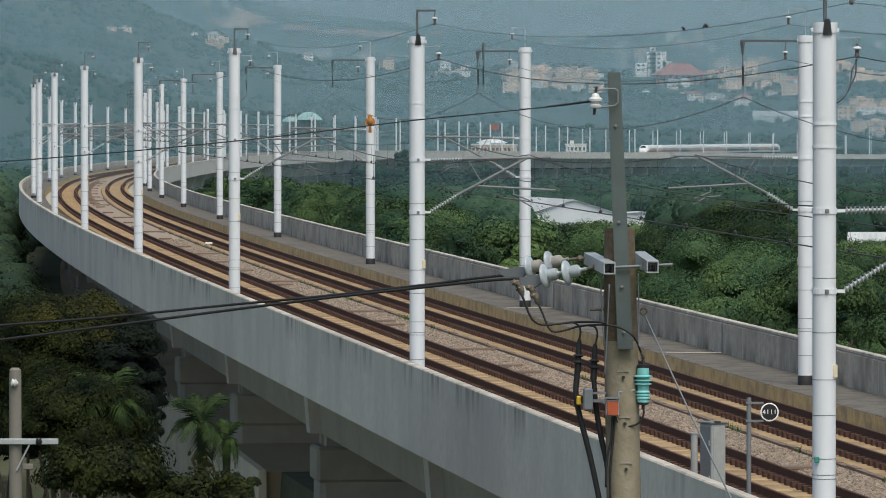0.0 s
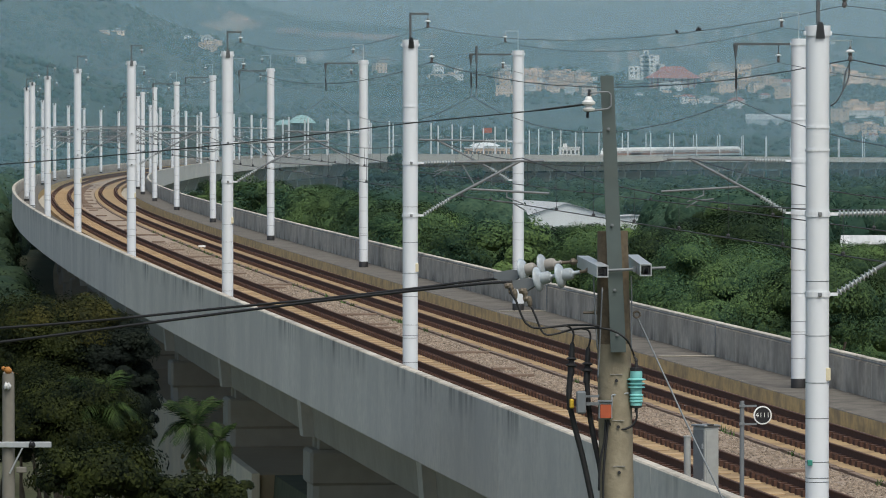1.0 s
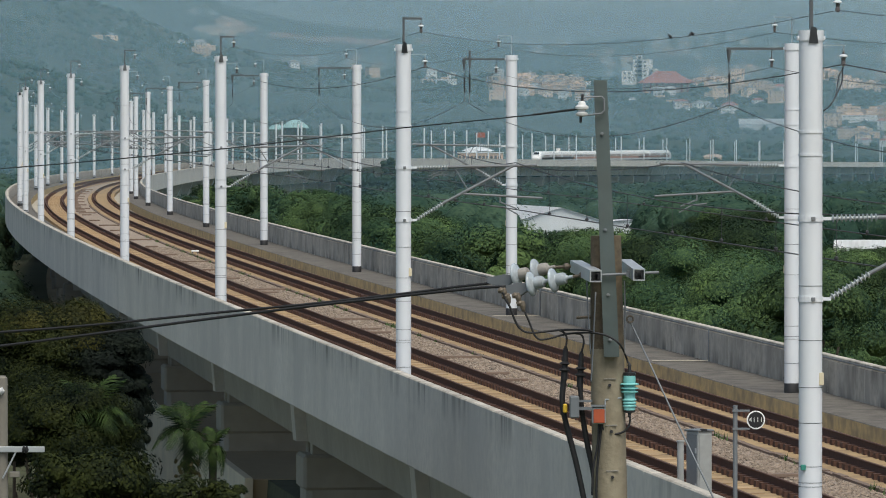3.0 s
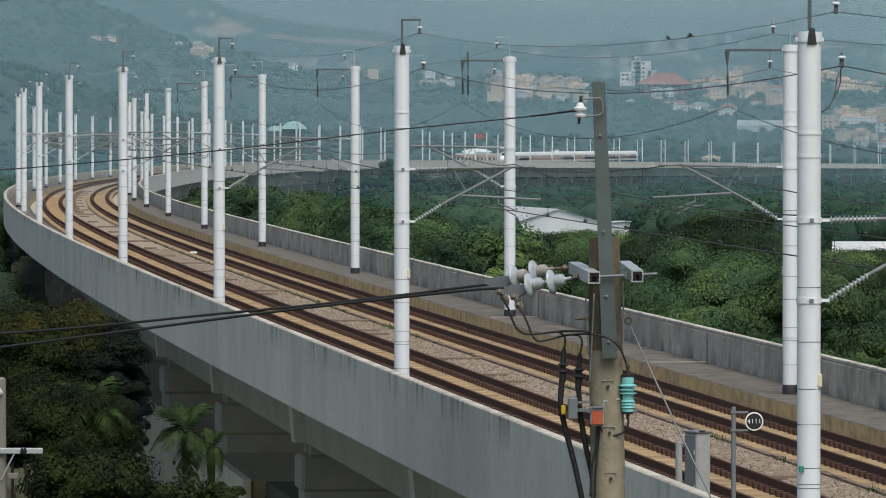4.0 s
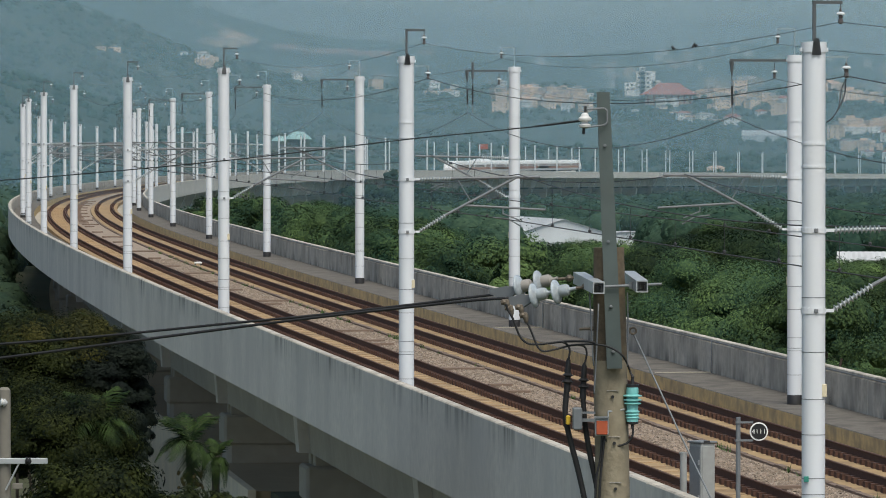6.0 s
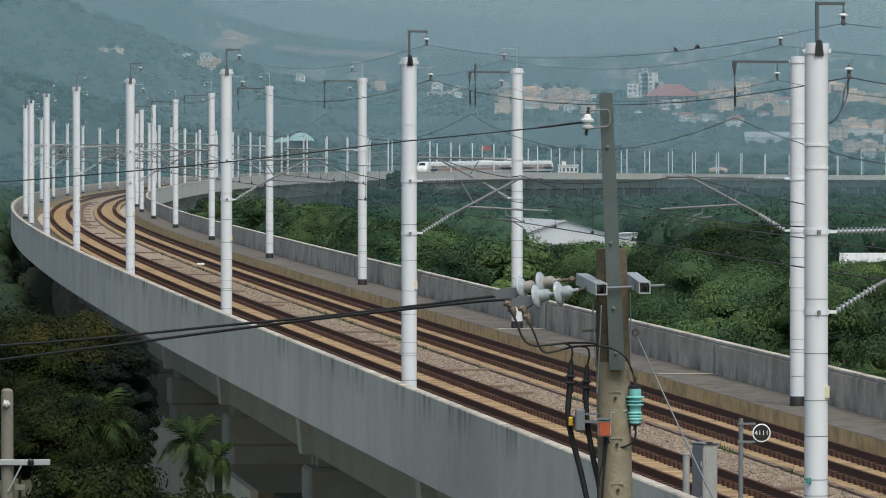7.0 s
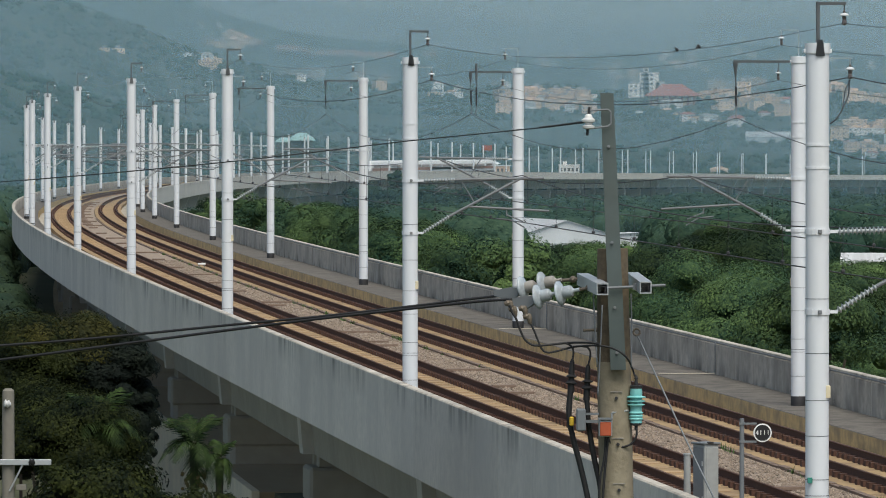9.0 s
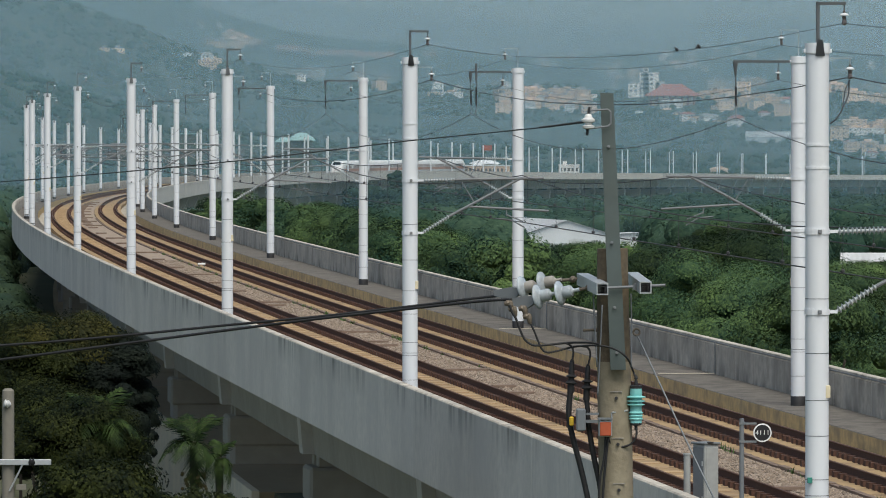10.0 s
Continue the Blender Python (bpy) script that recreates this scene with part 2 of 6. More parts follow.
def along(a, b):
    """A frame at a with its z axis towards b."""
    a, b = Vector(a), Vector(b)
    return Matrix.Translation(a) @ (b - a).to_track_quat("Z", "Y").to_matrix().to_4x4()


def cable(name, pts, r, material, parent=None, label="", seg=2):
    """A round cable along points, as a mesh."""
    pts = [Vector(p) for p in pts]
    n = 4 + 2 * (seg > 2)
    verts, faces = [], []
    for i, p in enumerate(pts):
        d = (pts[min(i + 1, len(pts) - 1)] - pts[max(i - 1, 0)]).normalized()
        u = d.cross(Vector((0.1, 0.3, 1))).normalized()
        w = d.cross(u)
        for k in range(n):
            c = 2 * math.pi * k / n
            verts.append(p + r * (math.cos(c) * u + math.sin(c) * w))
    for i in range(len(pts) - 1):
        for k in range(n):
            faces.append((i * n + k, i * n + (k + 1) % n, (i + 1) * n + (k + 1) % n, (i + 1) * n + k))
    faces += [tuple(range(n))[::-1], tuple(range((len(pts) - 1) * n, len(pts) * n))]
    me = bpy.data.meshes.new(name)
    me.from_pydata(verts, [], faces)
    me.materials.append(material)
    me.shade_smooth()
    return part(name, me, material, parent, label)


def sag(a, b, drop, n=12):
    a, b = Vector(a), Vector(b)
    return [a.lerp(b, i / n) - Vector((0, 0, drop * 4 * (i / n) * (1 - i / n))) for i in range(n + 1)]


def bend(pts, n=8):
    """A smooth line through points."""
    P = [Vector(p) for p in pts]
    P = [2 * P[0] - P[1], *P, 2 * P[-1] - P[-2]]
    out = []
    for i in range(1, len(P) - 2):
        for k in range(n):
            t = k / n
            out.append(0.5 * (2 * P[i] + (P[i + 1] - P[i - 1]) * t + (2 * P[i - 1] - 5 * P[i] + 4 * P[i + 1] - P[i + 2]) * t * t
                              + (3 * P[i] - P[i - 1] - 3 * P[i + 1] + P[i + 2]) * t ** 3))
    return out + [P[-2]]


def seen(x, y, d):
    """The place at depth d in the eye's resting direction, by steps of the lens."""
    return Vector(((x - 784) * PX * d, d, EYE - (y - 271.4) * PX * d))


# ---- the line of the railway ----
_S = np.arange(-160.0, 3000.0, 2.0)
_u = np.clip(_S, 0, 2400) / 1000
_k = 1.83951e-4 - 4.19429e-5 * _u + 1.729e-5 * _u * _u
_h = np.concatenate([[0], np.cumsum((_k[1:] + _k[:-1]))])
_h += -0.132362 - np.interp(0, _S, _h)
_x = np.concatenate([[0], np.cumsum(np.sin(_h[1:]) + np.sin(_h[:-1]))])
_y = np.concatenate([[0], np.cumsum(np.cos(_h[1:]) + np.cos(_h[:-1]))])
_x += 4.34674 - np.interp(0, _S, _x)
_y += 155.138 - np.interp(0, _S, _y)
ZK = [(-160, 0.4), (-54, 1.99), (0, 2.63), (54, 3.09), (108, 3.44), (162, 3.69), (216, 3.87), (324, 4.02), (486, 3.98), (700, 3.85),
      (1000, 4.05), (1310, 3.85), (1590, 2.9), (1800, 1.8), (2110, 0.5), (2490, -1.5), (3000, -3.8)]
RAIL_BELOW = 9.4                      # mast tops stand this far above the rails
_zk = np.interp(_S, [a for a, b in ZK], [b for a, b in ZK])
_zk = np.convolve(np.pad(_zk, 15, mode="edge"), np.ones(31) / 31, "valid")


def rail_z(s):
    return EYE + float(np.interp(s, _S, _zk)) - RAIL_BELOW


def on(s, a, dz=0.0):
    """The place at s metres along the line, a metres to its right, dz above the rails."""
    h = float(np.interp(s, _S, _h))
    return Vector((float(np.interp(s, _S, _x)) + a * math.cos(h), float(np.interp(s, _S, _y)) - a * math.sin(h), rail_z(s) + dz))


def station(s, a, dz=0.0, flip=False):
    """A frame on the line: x to its right, y forward. flip: turned half round."""
    h = float(np.interp(s, _S, _h))
    return Matrix.Translation(on(s, a, dz)) @ pose(0, 0, 0, 0, 0, -math.degrees(h) + (180 if flip else 0))


def sweep(name, prof, s0, s1, step, material, parent=None, label="", second=None, edges=()):
    """A closed section (a, dz) carried along the line."""
    n = max(1, round((s1 - s0) / step))
    ss = [s0 + (s1 - s0) * i / n for i in range(n + 1)]
    verts = [on(s, a, z) for s in ss for a, z in prof]
    k = len(prof)
    faces = [(i * k + j, i * k + (j + 1) % k, (i + 1) * k + (j + 1) % k, (i + 1) * k + j) for i in range(n) for j in range(k)]
    faces += [tuple(range(k))[::-1], tuple(range(n * k, n * k + k))]
    me = bpy.data.meshes.new(name)
    me.from_pydata(verts, [], faces)
    me.materials.append(material)
    me.attributes.new("above_rail", "FLOAT", "POINT").data.foreach_set("value", [z for s in ss for a, z in prof])
    bm = bmesh.new()
    bm.from_mesh(me)
    bmesh.ops.recalc_face_normals(bm, faces=bm.faces[:])
    if second is not None:
        me.materials.append(second)
        bm.faces.ensure_lookup_table()
        for i in range(n * k):
            bm.faces[i].material_index = 1 if i % k in edges else 0
    bm.to_mesh(me)
    bm.free()
    return part(name, me, material, parent, label)


NEAR, FAR = -108.0, 2940.0
SPAN, MAST = 35.0, 54.0

# ---- ground ----
GROUND = 1.5
LOW = -1.5                            # the yard west of the line
PLAIN = -4.8                          # the far plain


def line_x(y):
    return float(np.interp(y, _y, _x))


def ground_z(x, y):
    """A low yard west of the near line, level land east of it, a slow fall to the far plain."""
    far = float(np.interp(y, [760, 1150], [GROUND, PLAIN]))
    if x < line_x(y) - 2.5:
        return min(far, float(np.interp(y, [275, 345], [LOW, GROUND])))
    return far


bm = bmesh.new()
grid = []
for y in [-3000, -600, 0, 60, 120, 160, 200, 240, 275, 300, 325, 345, 400, 500, 600, 760, 850, 950, 1050, 1150, 1500, 2000, 2600, 3200, 4900]:
    xl = line_x(y)
    xs = [xl - d for d in (3400, 1000, 300, 120, 60, 25, 8, 2.6)] + [xl + d for d in (-2.4, 3, 12, 40, 120, 300, 1000, 3400)]
    grid.append([bm.verts.new((x, y, ground_z(x, y))) for x in xs])
for p, q in zip(grid, grid[1:]):
    for i in range(15):
        bm.faces.new((p[i], p[i + 1], q[i + 1], q[i]))
tagged(part("ground", bm, SOIL), "flat ground of soil and low weeds", "ground", kind="structure")

# ---- viaduct ----
viaduct = thing("viaduct", "long curved concrete railway viaduct on piers", "viaduct", kind="structure")
PIERS = [51.0 + SPAN * i for i in range(-4, 84)]
sweep("deck", [(-6.3, -0.62), (6.3, -0.62), (6.3, -0.95), (2.8, -1.3), (-2.8, -1.3), (-6.3, -0.95)], NEAR, FAR, 6.0, GIRDER, viaduct, "grey concrete deck slab")
for s0, s1 in zip(PIERS, PIERS[1:]):
    sweep("girder", [(-2.75, -1.32), (2.75, -1.32), (2.5, -4.3), (-2.5, -4.3)], s0 + 0.02, s1 - 0.02, 9.0, GIRDER, viaduct, "box girder of grey concrete")
sweep("walkway", [(4.42, -0.62), (4.42, 0.0), (6.18, 0.0), (6.18, -0.62)], NEAR, FAR, 6.0, WALK, viaduct, "dark grey concrete walkway")
sweep("walkway", [(-4.42, -0.62), (-4.42, 0.0), (-6.18, 0.0), (-6.18, -0.62)], NEAR, FAR, 6.0, WALK, viaduct, "dark grey concrete walkway")
KERB_SEC = [(4.28, -0.62), (4.28, 0.0), (4.3, 0.02), (4.42, 0.02), (4.42, -0.62)]
for i in range(56):
    sweep("kerb_block", KERB_SEC, -70 + 4.9 * i + 0.012, -70 + 4.9 * (i + 1) - 0.012, 2.45, KERB, viaduct, "", WALK, (1, 2, 3))
sweep("kerb", [(4.30, -0.62), (4.30, -0.02), (4.42, -0.02), (4.42, -0.62)], -70, 204.4, 6.0, GIRDER, viaduct, "dark joint filling behind the kerb blocks")
sweep("kerb", KERB_SEC, 204.4, FAR, 6.0, KERB, viaduct, "ochre stained concrete kerb", WALK, (1, 2, 3))
sweep("kerb", [(-4.28, -0.62), (-4.28, 0.0), (-4.3, 0.02), (-4.42, 0.02), (-4.42, -0.62)], NEAR, FAR, 6.0, KERB, viaduct, "ochre stained concrete kerb", WALK, (1, 2, 3))
for c in (-2.25, 2.25):
    sweep("track_slab", [(c - 1.3, -0.62), (c - 1.3, -0.30), (c + 1.3, -0.30), (c + 1.3, -0.62)], NEAR, FAR, 6.0, SLAB, viaduct,
          "ochre stained concrete track slab")
    for r in (c - 0.755, c + 0.755):
        sweep("rail", [(r - 0.07, -0.24), (r - 0.075, -0.22), (r - 0.02, -0.19), (r - 0.02, -0.04), (r - 0.036, -0.02), (r - 0.03, 0.0), (r + 0.03, 0.0),
                       (r + 0.036, -0.02), (r + 0.02, -0.04), (r + 0.02, -0.19), (r + 0.075, -0.22), (r + 0.07, -0.24)], NEAR, FAR, 6.0, RUST,
              viaduct, "rust brown steel rail")
        sweep("rail_seat", [(r - 0.15, -0.30), (r - 0.13, -0.24), (r + 0.13, -0.24), (r + 0.15, -0.30)], NEAR, FAR, 6.0, RUST, viaduct,
              "rust stained strip under the rail")
sweep("gravel_bed", [(-0.9, -0.62), (-0.9, -0.34), (0, -0.3), (0.9, -0.34), (0.9, -0.62)], NEAR, FAR, 6.0, GRAVEL, viaduct, "pinkish gravel between the tracks")


def joined(verts, faces, name, material, parent, label):
    me = bpy.data.meshes.new(name)
    me.from_pydata(verts, [], faces)
    me.materials.append(material)
    ob = part(name, me, material, parent, label)
    tagged(ob, kind="stuff")
    return ob


CUBE = [(0, 1, 3, 2), (4, 6, 7, 5), (0, 4, 5, 1), (2, 3, 7, 6), (0, 2, 6, 4), (1, 5, 7, 3)]


def block(V, Fq, s, a, w, l, z0, z1):
    """A small block on the line, w across and l along."""
    b = len(V)
    for ds in (-l / 2, l / 2):
        for da in (-w / 2, w / 2):
            for z in (z0, z1):
                V.append(on(s + ds, a + da, z))
    Fq += [tuple(b + i for i in q) for q in CUBE]


V, Fq = [], []
for c in (-2.25, 2.25):
    for r in (c - 0.755, c + 0.755):
        for i in range(880):
            if not 40 <= i < 115:
                block(V, Fq, -70 + i * 0.62, r, 0.40, 0.26, -0.30, -0.17)
joined(V, Fq, "fastener_row", RUST, viaduct, "rusty fastenings along the rails")
bm = bmesh.new()
box(bm, -0.2, 0.2, -0.13, 0.13, -0.30, -0.17)
FASTENER = mesh_of(bm, "rail_fastener", RUST)
for c in (-2.25, 2.25):
    for r in (c - 0.755, c + 0.755):
        for i in range(40, 115):
            part("rail_fastener", FASTENER, RUST, viaduct).matrix_basis = station(-70 + i * 0.62, r)
# gravel stones, cable trough lids and weeds in the middle strip
rs = random.Random(3)
V, Fq = [], []
for i in range(24000):
    s_, a_, w_ = -60 + 230 * rs.random() ** 1.5, rs.uniform(-0.88, 0.62), rs.uniform(0.022, 0.06)
    z_ = -0.34 + 0.04 * (1 - abs(a_))
    b = len(V)
    q = Vector((on(s_, a_, z_)))
    for j in range(4):
        t_ = 6.28 * j / 4 + rs.random()
        V.append(q + Vector((w_ * math.cos(t_), w_ * math.sin(t_), rs.uniform(-0.01, 0.02))))
    V.append(q + Vector((0, 0, w_ * rs.uniform(0.5, 1.0))))
    Fq += [(b + j, b + (j + 1) % 4, b + 4) for j in range(4)]
joined(V, Fq, "gravel", GRAVEL, viaduct, "loose pinkish gravel stones")
V, Fq = [], []
for i in range(420):
    block(V, Fq, -70 + i * 1.0, 0.80, 0.16, 0.96, -0.36, -0.27 + rs.uniform(-0.015, 0.015))
joined(V, Fq, "trough_lid", DUCT, viaduct, "narrow cable trough lids beside the gravel")
V, Fq = [], []
for i in range(70):
    s_ = -60 + 260 * rs.random()
    for j in range(rs.randint(3, 12)):
        q = on(s_ + rs.gauss(0, 0.25), 0.68 + rs.gauss(0, 0.05), -0.32)
        t_, h_ = rs.uniform(0, 6.28), rs.uniform(0.06, 0.2)
        d_ = Vector((math.cos(t_), math.sin(t_), 0))
        b = len(V)
        V += [q - d_ * 0.02, q + d_ * 0.02, q + d_.cross(Vector((0, 0, 1))) * h_ * 0.6 + Vector((0, 0, h_))]
        Fq.append((b, b + 1, b + 2))
joined(V, Fq, "weed", WEED, viaduct, "small green weeds in the gravel")
bm = bmesh.new()
box(bm, -0.5, 0.5, -0.11, 0.11, 0.0, 0.09, 0.015)
COVER = mesh_of(bm, "duct_cover", DUCT)
for i, s_ in enumerate([-55, -41, -28, -17, -3, 12.7, 16.6, 27, 46, 49, 58, 72, 88, 92, 108, 122, 137, 152, 171, 190, 205, 220, 240, 262, 290] + list(range(301, 520, 9))):
    ob = part("duct_cover", COVER, DUCT, viaduct, "short brown cover across the gravel")
    ob.matrix_basis = station(s_, (-0.38, -0.1, -0.45)[i % 3], -0.315)
    ob.scale = ((0.72, 1.35, 0.8)[i % 3], 1.3, 1)
V, Fq = [], []
for i in range(330):
    block(V, Fq, -70 + i * 1.55, -2.25, rs.uniform(0.7, 1.0), 0.5, -0.30, -0.283)
joined(V, Fq, "slab_patch", SLAB_DARK, viaduct, "darker repair patches on the track slab")
# parapets: panels with open joints, one by one where the eye passes nearest
PANEL = 4.9


def parapet_prof(g):
    return [(g * 6.2, -0.62), (g * 6.2, 0.88), (g * 6.25, 0.9), (g * 6.25, 1.0), (g * 6.27, 1.02), (g * 6.45, 1.02), (g * 6.48, 0.99), (g * 6.48, -1.17),
            (g * 6.46, -1.2), (g * 6.3, -1.2)]


for g in (-1, 1):
    s_ = -108.0
    while s_ < 440:
        sweep("parapet_panel", parapet_prof(g), s_ + 0.012, s_ + PANEL - 0.012, 2.45, CONCRETE, viaduct, "", DIRTY, (0, 1, 2, 3, 4, 5))
        s_ += PANEL
    sweep("parapet", parapet_prof(g), s_, FAR, 6.0, CONCRETE, viaduct, "long concrete parapet with dark rain streaks", DIRTY, (0, 1, 2, 3, 4, 5))
    sweep("parapet_core", [(g * 6.23, -0.62), (g * 6.23, 0.86), (g * 6.45, 0.96), (g * 6.45, -1.0), (g * 6.3, -1.0)], NEAR + 1, 440, 8.0, GIRDER, viaduct)
sweep("handrail", [(6.20, 0.93), (6.20, 0.96), (6.23, 0.96), (6.23, 0.93)], NEAR, 900, 6.0, STEEL, viaduct, "thin steel rail on the parapet")


def pier_mesh():
    bm = bmesh.new()
    box(bm, -2.6, 2.6, -1.3, 1.3, -14.0, -5.0, 0.2)
    box(bm, -2.72, 2.72, -1.4, 1.4, -6.0, -4.75, 0.1)
    return mesh_of(bm, "pier", PIER_MAT)


def bearing_mesh():
    bm = bmesh.new()
    box(bm, -0.4, 0.4, -0.4, 0.4, -4.76, -4.3, 0.04)
    return mesh_of(bm, "bearing", PIER_MAT)


def collar_mesh(top, low):
    bm = bmesh.new()
    for g in (-1, 1):
        pr = [(2.72, -1.3), (top, -1.2), (low, -4.3), (2.4, -4.3)]
        A = [bm.verts.new((g * x, -0.6, z)) for x, z in pr]
        B = [bm.verts.new((g * x, 0.6, z)) for x, z in pr]
        bm.faces.new(A), bm.faces.new(B[::-1])
        for i in range(4):
            bm.faces.new((A[i], B[i], B[(i + 1) % 4], A[(i + 1) % 4]))
    bmesh.ops.recalc_face_normals(bm, faces=bm.faces[:])
    return mesh_of(bm, "girder_rib", CONCRETE)


PIER, BEARING, RIB, WIDE_RIB = pier_mesh(), bearing_mesh(), collar_mesh(3.15, 2.9), collar_mesh(4.7, 3.3)
for s_ in PIERS:
    ob = part("pier", PIER, GIRDER, viaduct, "broad concrete pier")
    ob.matrix_basis = station(s_, 0)
    part("girder_rib", RIB if s_ < 450 else WIDE_RIB, CONCRETE, viaduct, "pale ribs at the girder ends").matrix_basis = station(s_, 0)
    for a_ in (-2.0, 2.0):
        for d_ in (-0.75, 0.75):
            bo = part("bearing", BEARING, GIRDER, ob)
            bo.location = (a_, d_, 0)

# raised soil platform under the viaduct behind a pale retaining wall
def shelf(ob, low):
    """Sets the swept heights: 1 is the platform's top, which rises a little along the line."""
    for v in ob.data.vertices:
        s_ = float(np.interp(v.co.y, _y, _S))
        v.co.z = low if v.co.z < rail_z(s_) + 0.5 else GROUND + 0.02 + max(0.0, min(s_ - 67, 70)) * 0.008 + (v.co.z - rail_z(s_) - 1.0)


for s0, s1 in ((67, 91), (91, 121), (121, 152), (152, 184), (184, 216)):
    wl = sweep("retaining_wall", [(-3.25, 0.0), (-3.25, 1.06), (-2.95, 1.06), (-2.95, 0.0)], s0 + 0.02, s1 - 0.02, 6.0, PAVING)
    shelf(wl, LOW - 0.6)
    tagged(wl, "pale concrete retaining wall beside the viaduct piers", "wall", kind="structure")
sl = sweep("bare_soil", [(-2.94, 0.0), (-2.94, 1.0), (7.5, 1.0), (7.5, 0.0)], 67.2, 420, 8.0, BARE)
shelf(sl, LOW - 0.6)
tagged(sl, "bare brown soil platform under the viaduct", "soil", kind="structure")
sl = sweep("bare_soil", [(-6.0, 0.0), (-6.0, 1.0), (9.0, 1.0), (9.0, 0.0)], -100, 67.0, 8.0, BARE)
for v in sl.data.vertices:
    v.co.z = LOW + (0.06 if v.index % 4 in (1, 2) else -0.3)
tagged(sl, "bare brown soil under the viaduct", "soil", kind="structure")

for s_ in (17.7, -17.5, 53.0, 121.0):
    bm = bmesh.new()
    tube(bm, on(s_, 6.17, 0.0), on(s_, 6.17, 0.96), 0.022, seg=8)
    part("conduit", bm, STEEL, viaduct, "thin grey conduit on the parapet")
    if s_ > 100:
        continue
    bm = bmesh.new()
    tube(bm, on(s_, 4.45, 0.022), on(s_, 6.15, 0.022), 0.018, seg=8)
    part("conduit", bm, GIRDER, viaduct, "thin pale conduit across the walkway")


# ---- masts ----
def band(bm, r, z, h=0.03):
    lathe(bm, [(r, z - h), (r + 0.012, z - h), (r + 0.012, z + h), (r, z + h)], 20)


def insulator(bm, a, b, n, r=0.075, core=0.03):
    """A ribbed rod from a to b."""
    L = (Vector(b) - Vector(a)).length
    rings = [(core, 0.0)]
    for i in range(n):
        z = L * (i + 0.5) / n
        rings += [(core, z - L / n * 0.3), (r, z), (core, z + L / n * 0.3)]
    rings.append((core, L))
    lathe(bm, rings, 10, along(a, b))


bm = bmesh.new()
lathe(bm, [(0.2, -0.005), (0.209, -0.005), (0.209, 0.005), (0.2, 0.005)], 20)
STRAP = mesh_of(bm, "strap", DARK_STEEL)
PALE_STEEL = mat("pale_galvanised_steel", (0.26, 0.31, 0.33), 0.6, grain_scale=12.0)
WHITE_DISC = mat("white_disc_glaze", (0.62, 0.64, 0.65), 0.3, grain_scale=20.0)
PLATE = mat("cream_plate", (0.62, 0.55, 0.38), 0.6)
MAST_LABEL = "white steel catenary mast with cantilever arms on the viaduct"


def hung(ob, x, y, z):
    """A small hanging insulator: a white disc over a dark body."""
    bm = bmesh.new()
    lathe(bm, [(0.012, z - 0.05), (0.05, z - 0.06), (0.082, z - 0.085), (0.08, z - 0.1), (0.03, z - 0.105)], 10, Matrix.Translation((x, y, 0)))
    d = part("hanging_insulator", bm, WHITE_DISC, ob, "small white disc insulator", soft=True)
    bm = bmesh.new()
    lathe(bm, [(0.012, z), (0.025, z - 0.01), (0.025, z - 0.055), (0.012, z - 0.058)], 8, Matrix.Translation((x, y, 0)))
    lathe(bm, [(0.03, z - 0.107), (0.042, z - 0.13), (0.03, z - 0.17), (0.045, z - 0.2), (0.04, z - 0.25), (0.015, z - 0.27)], 8, Matrix.Translation((x, y, 0)))
    part("fitting", bm, DARK_GLAZE, d, soft=True)


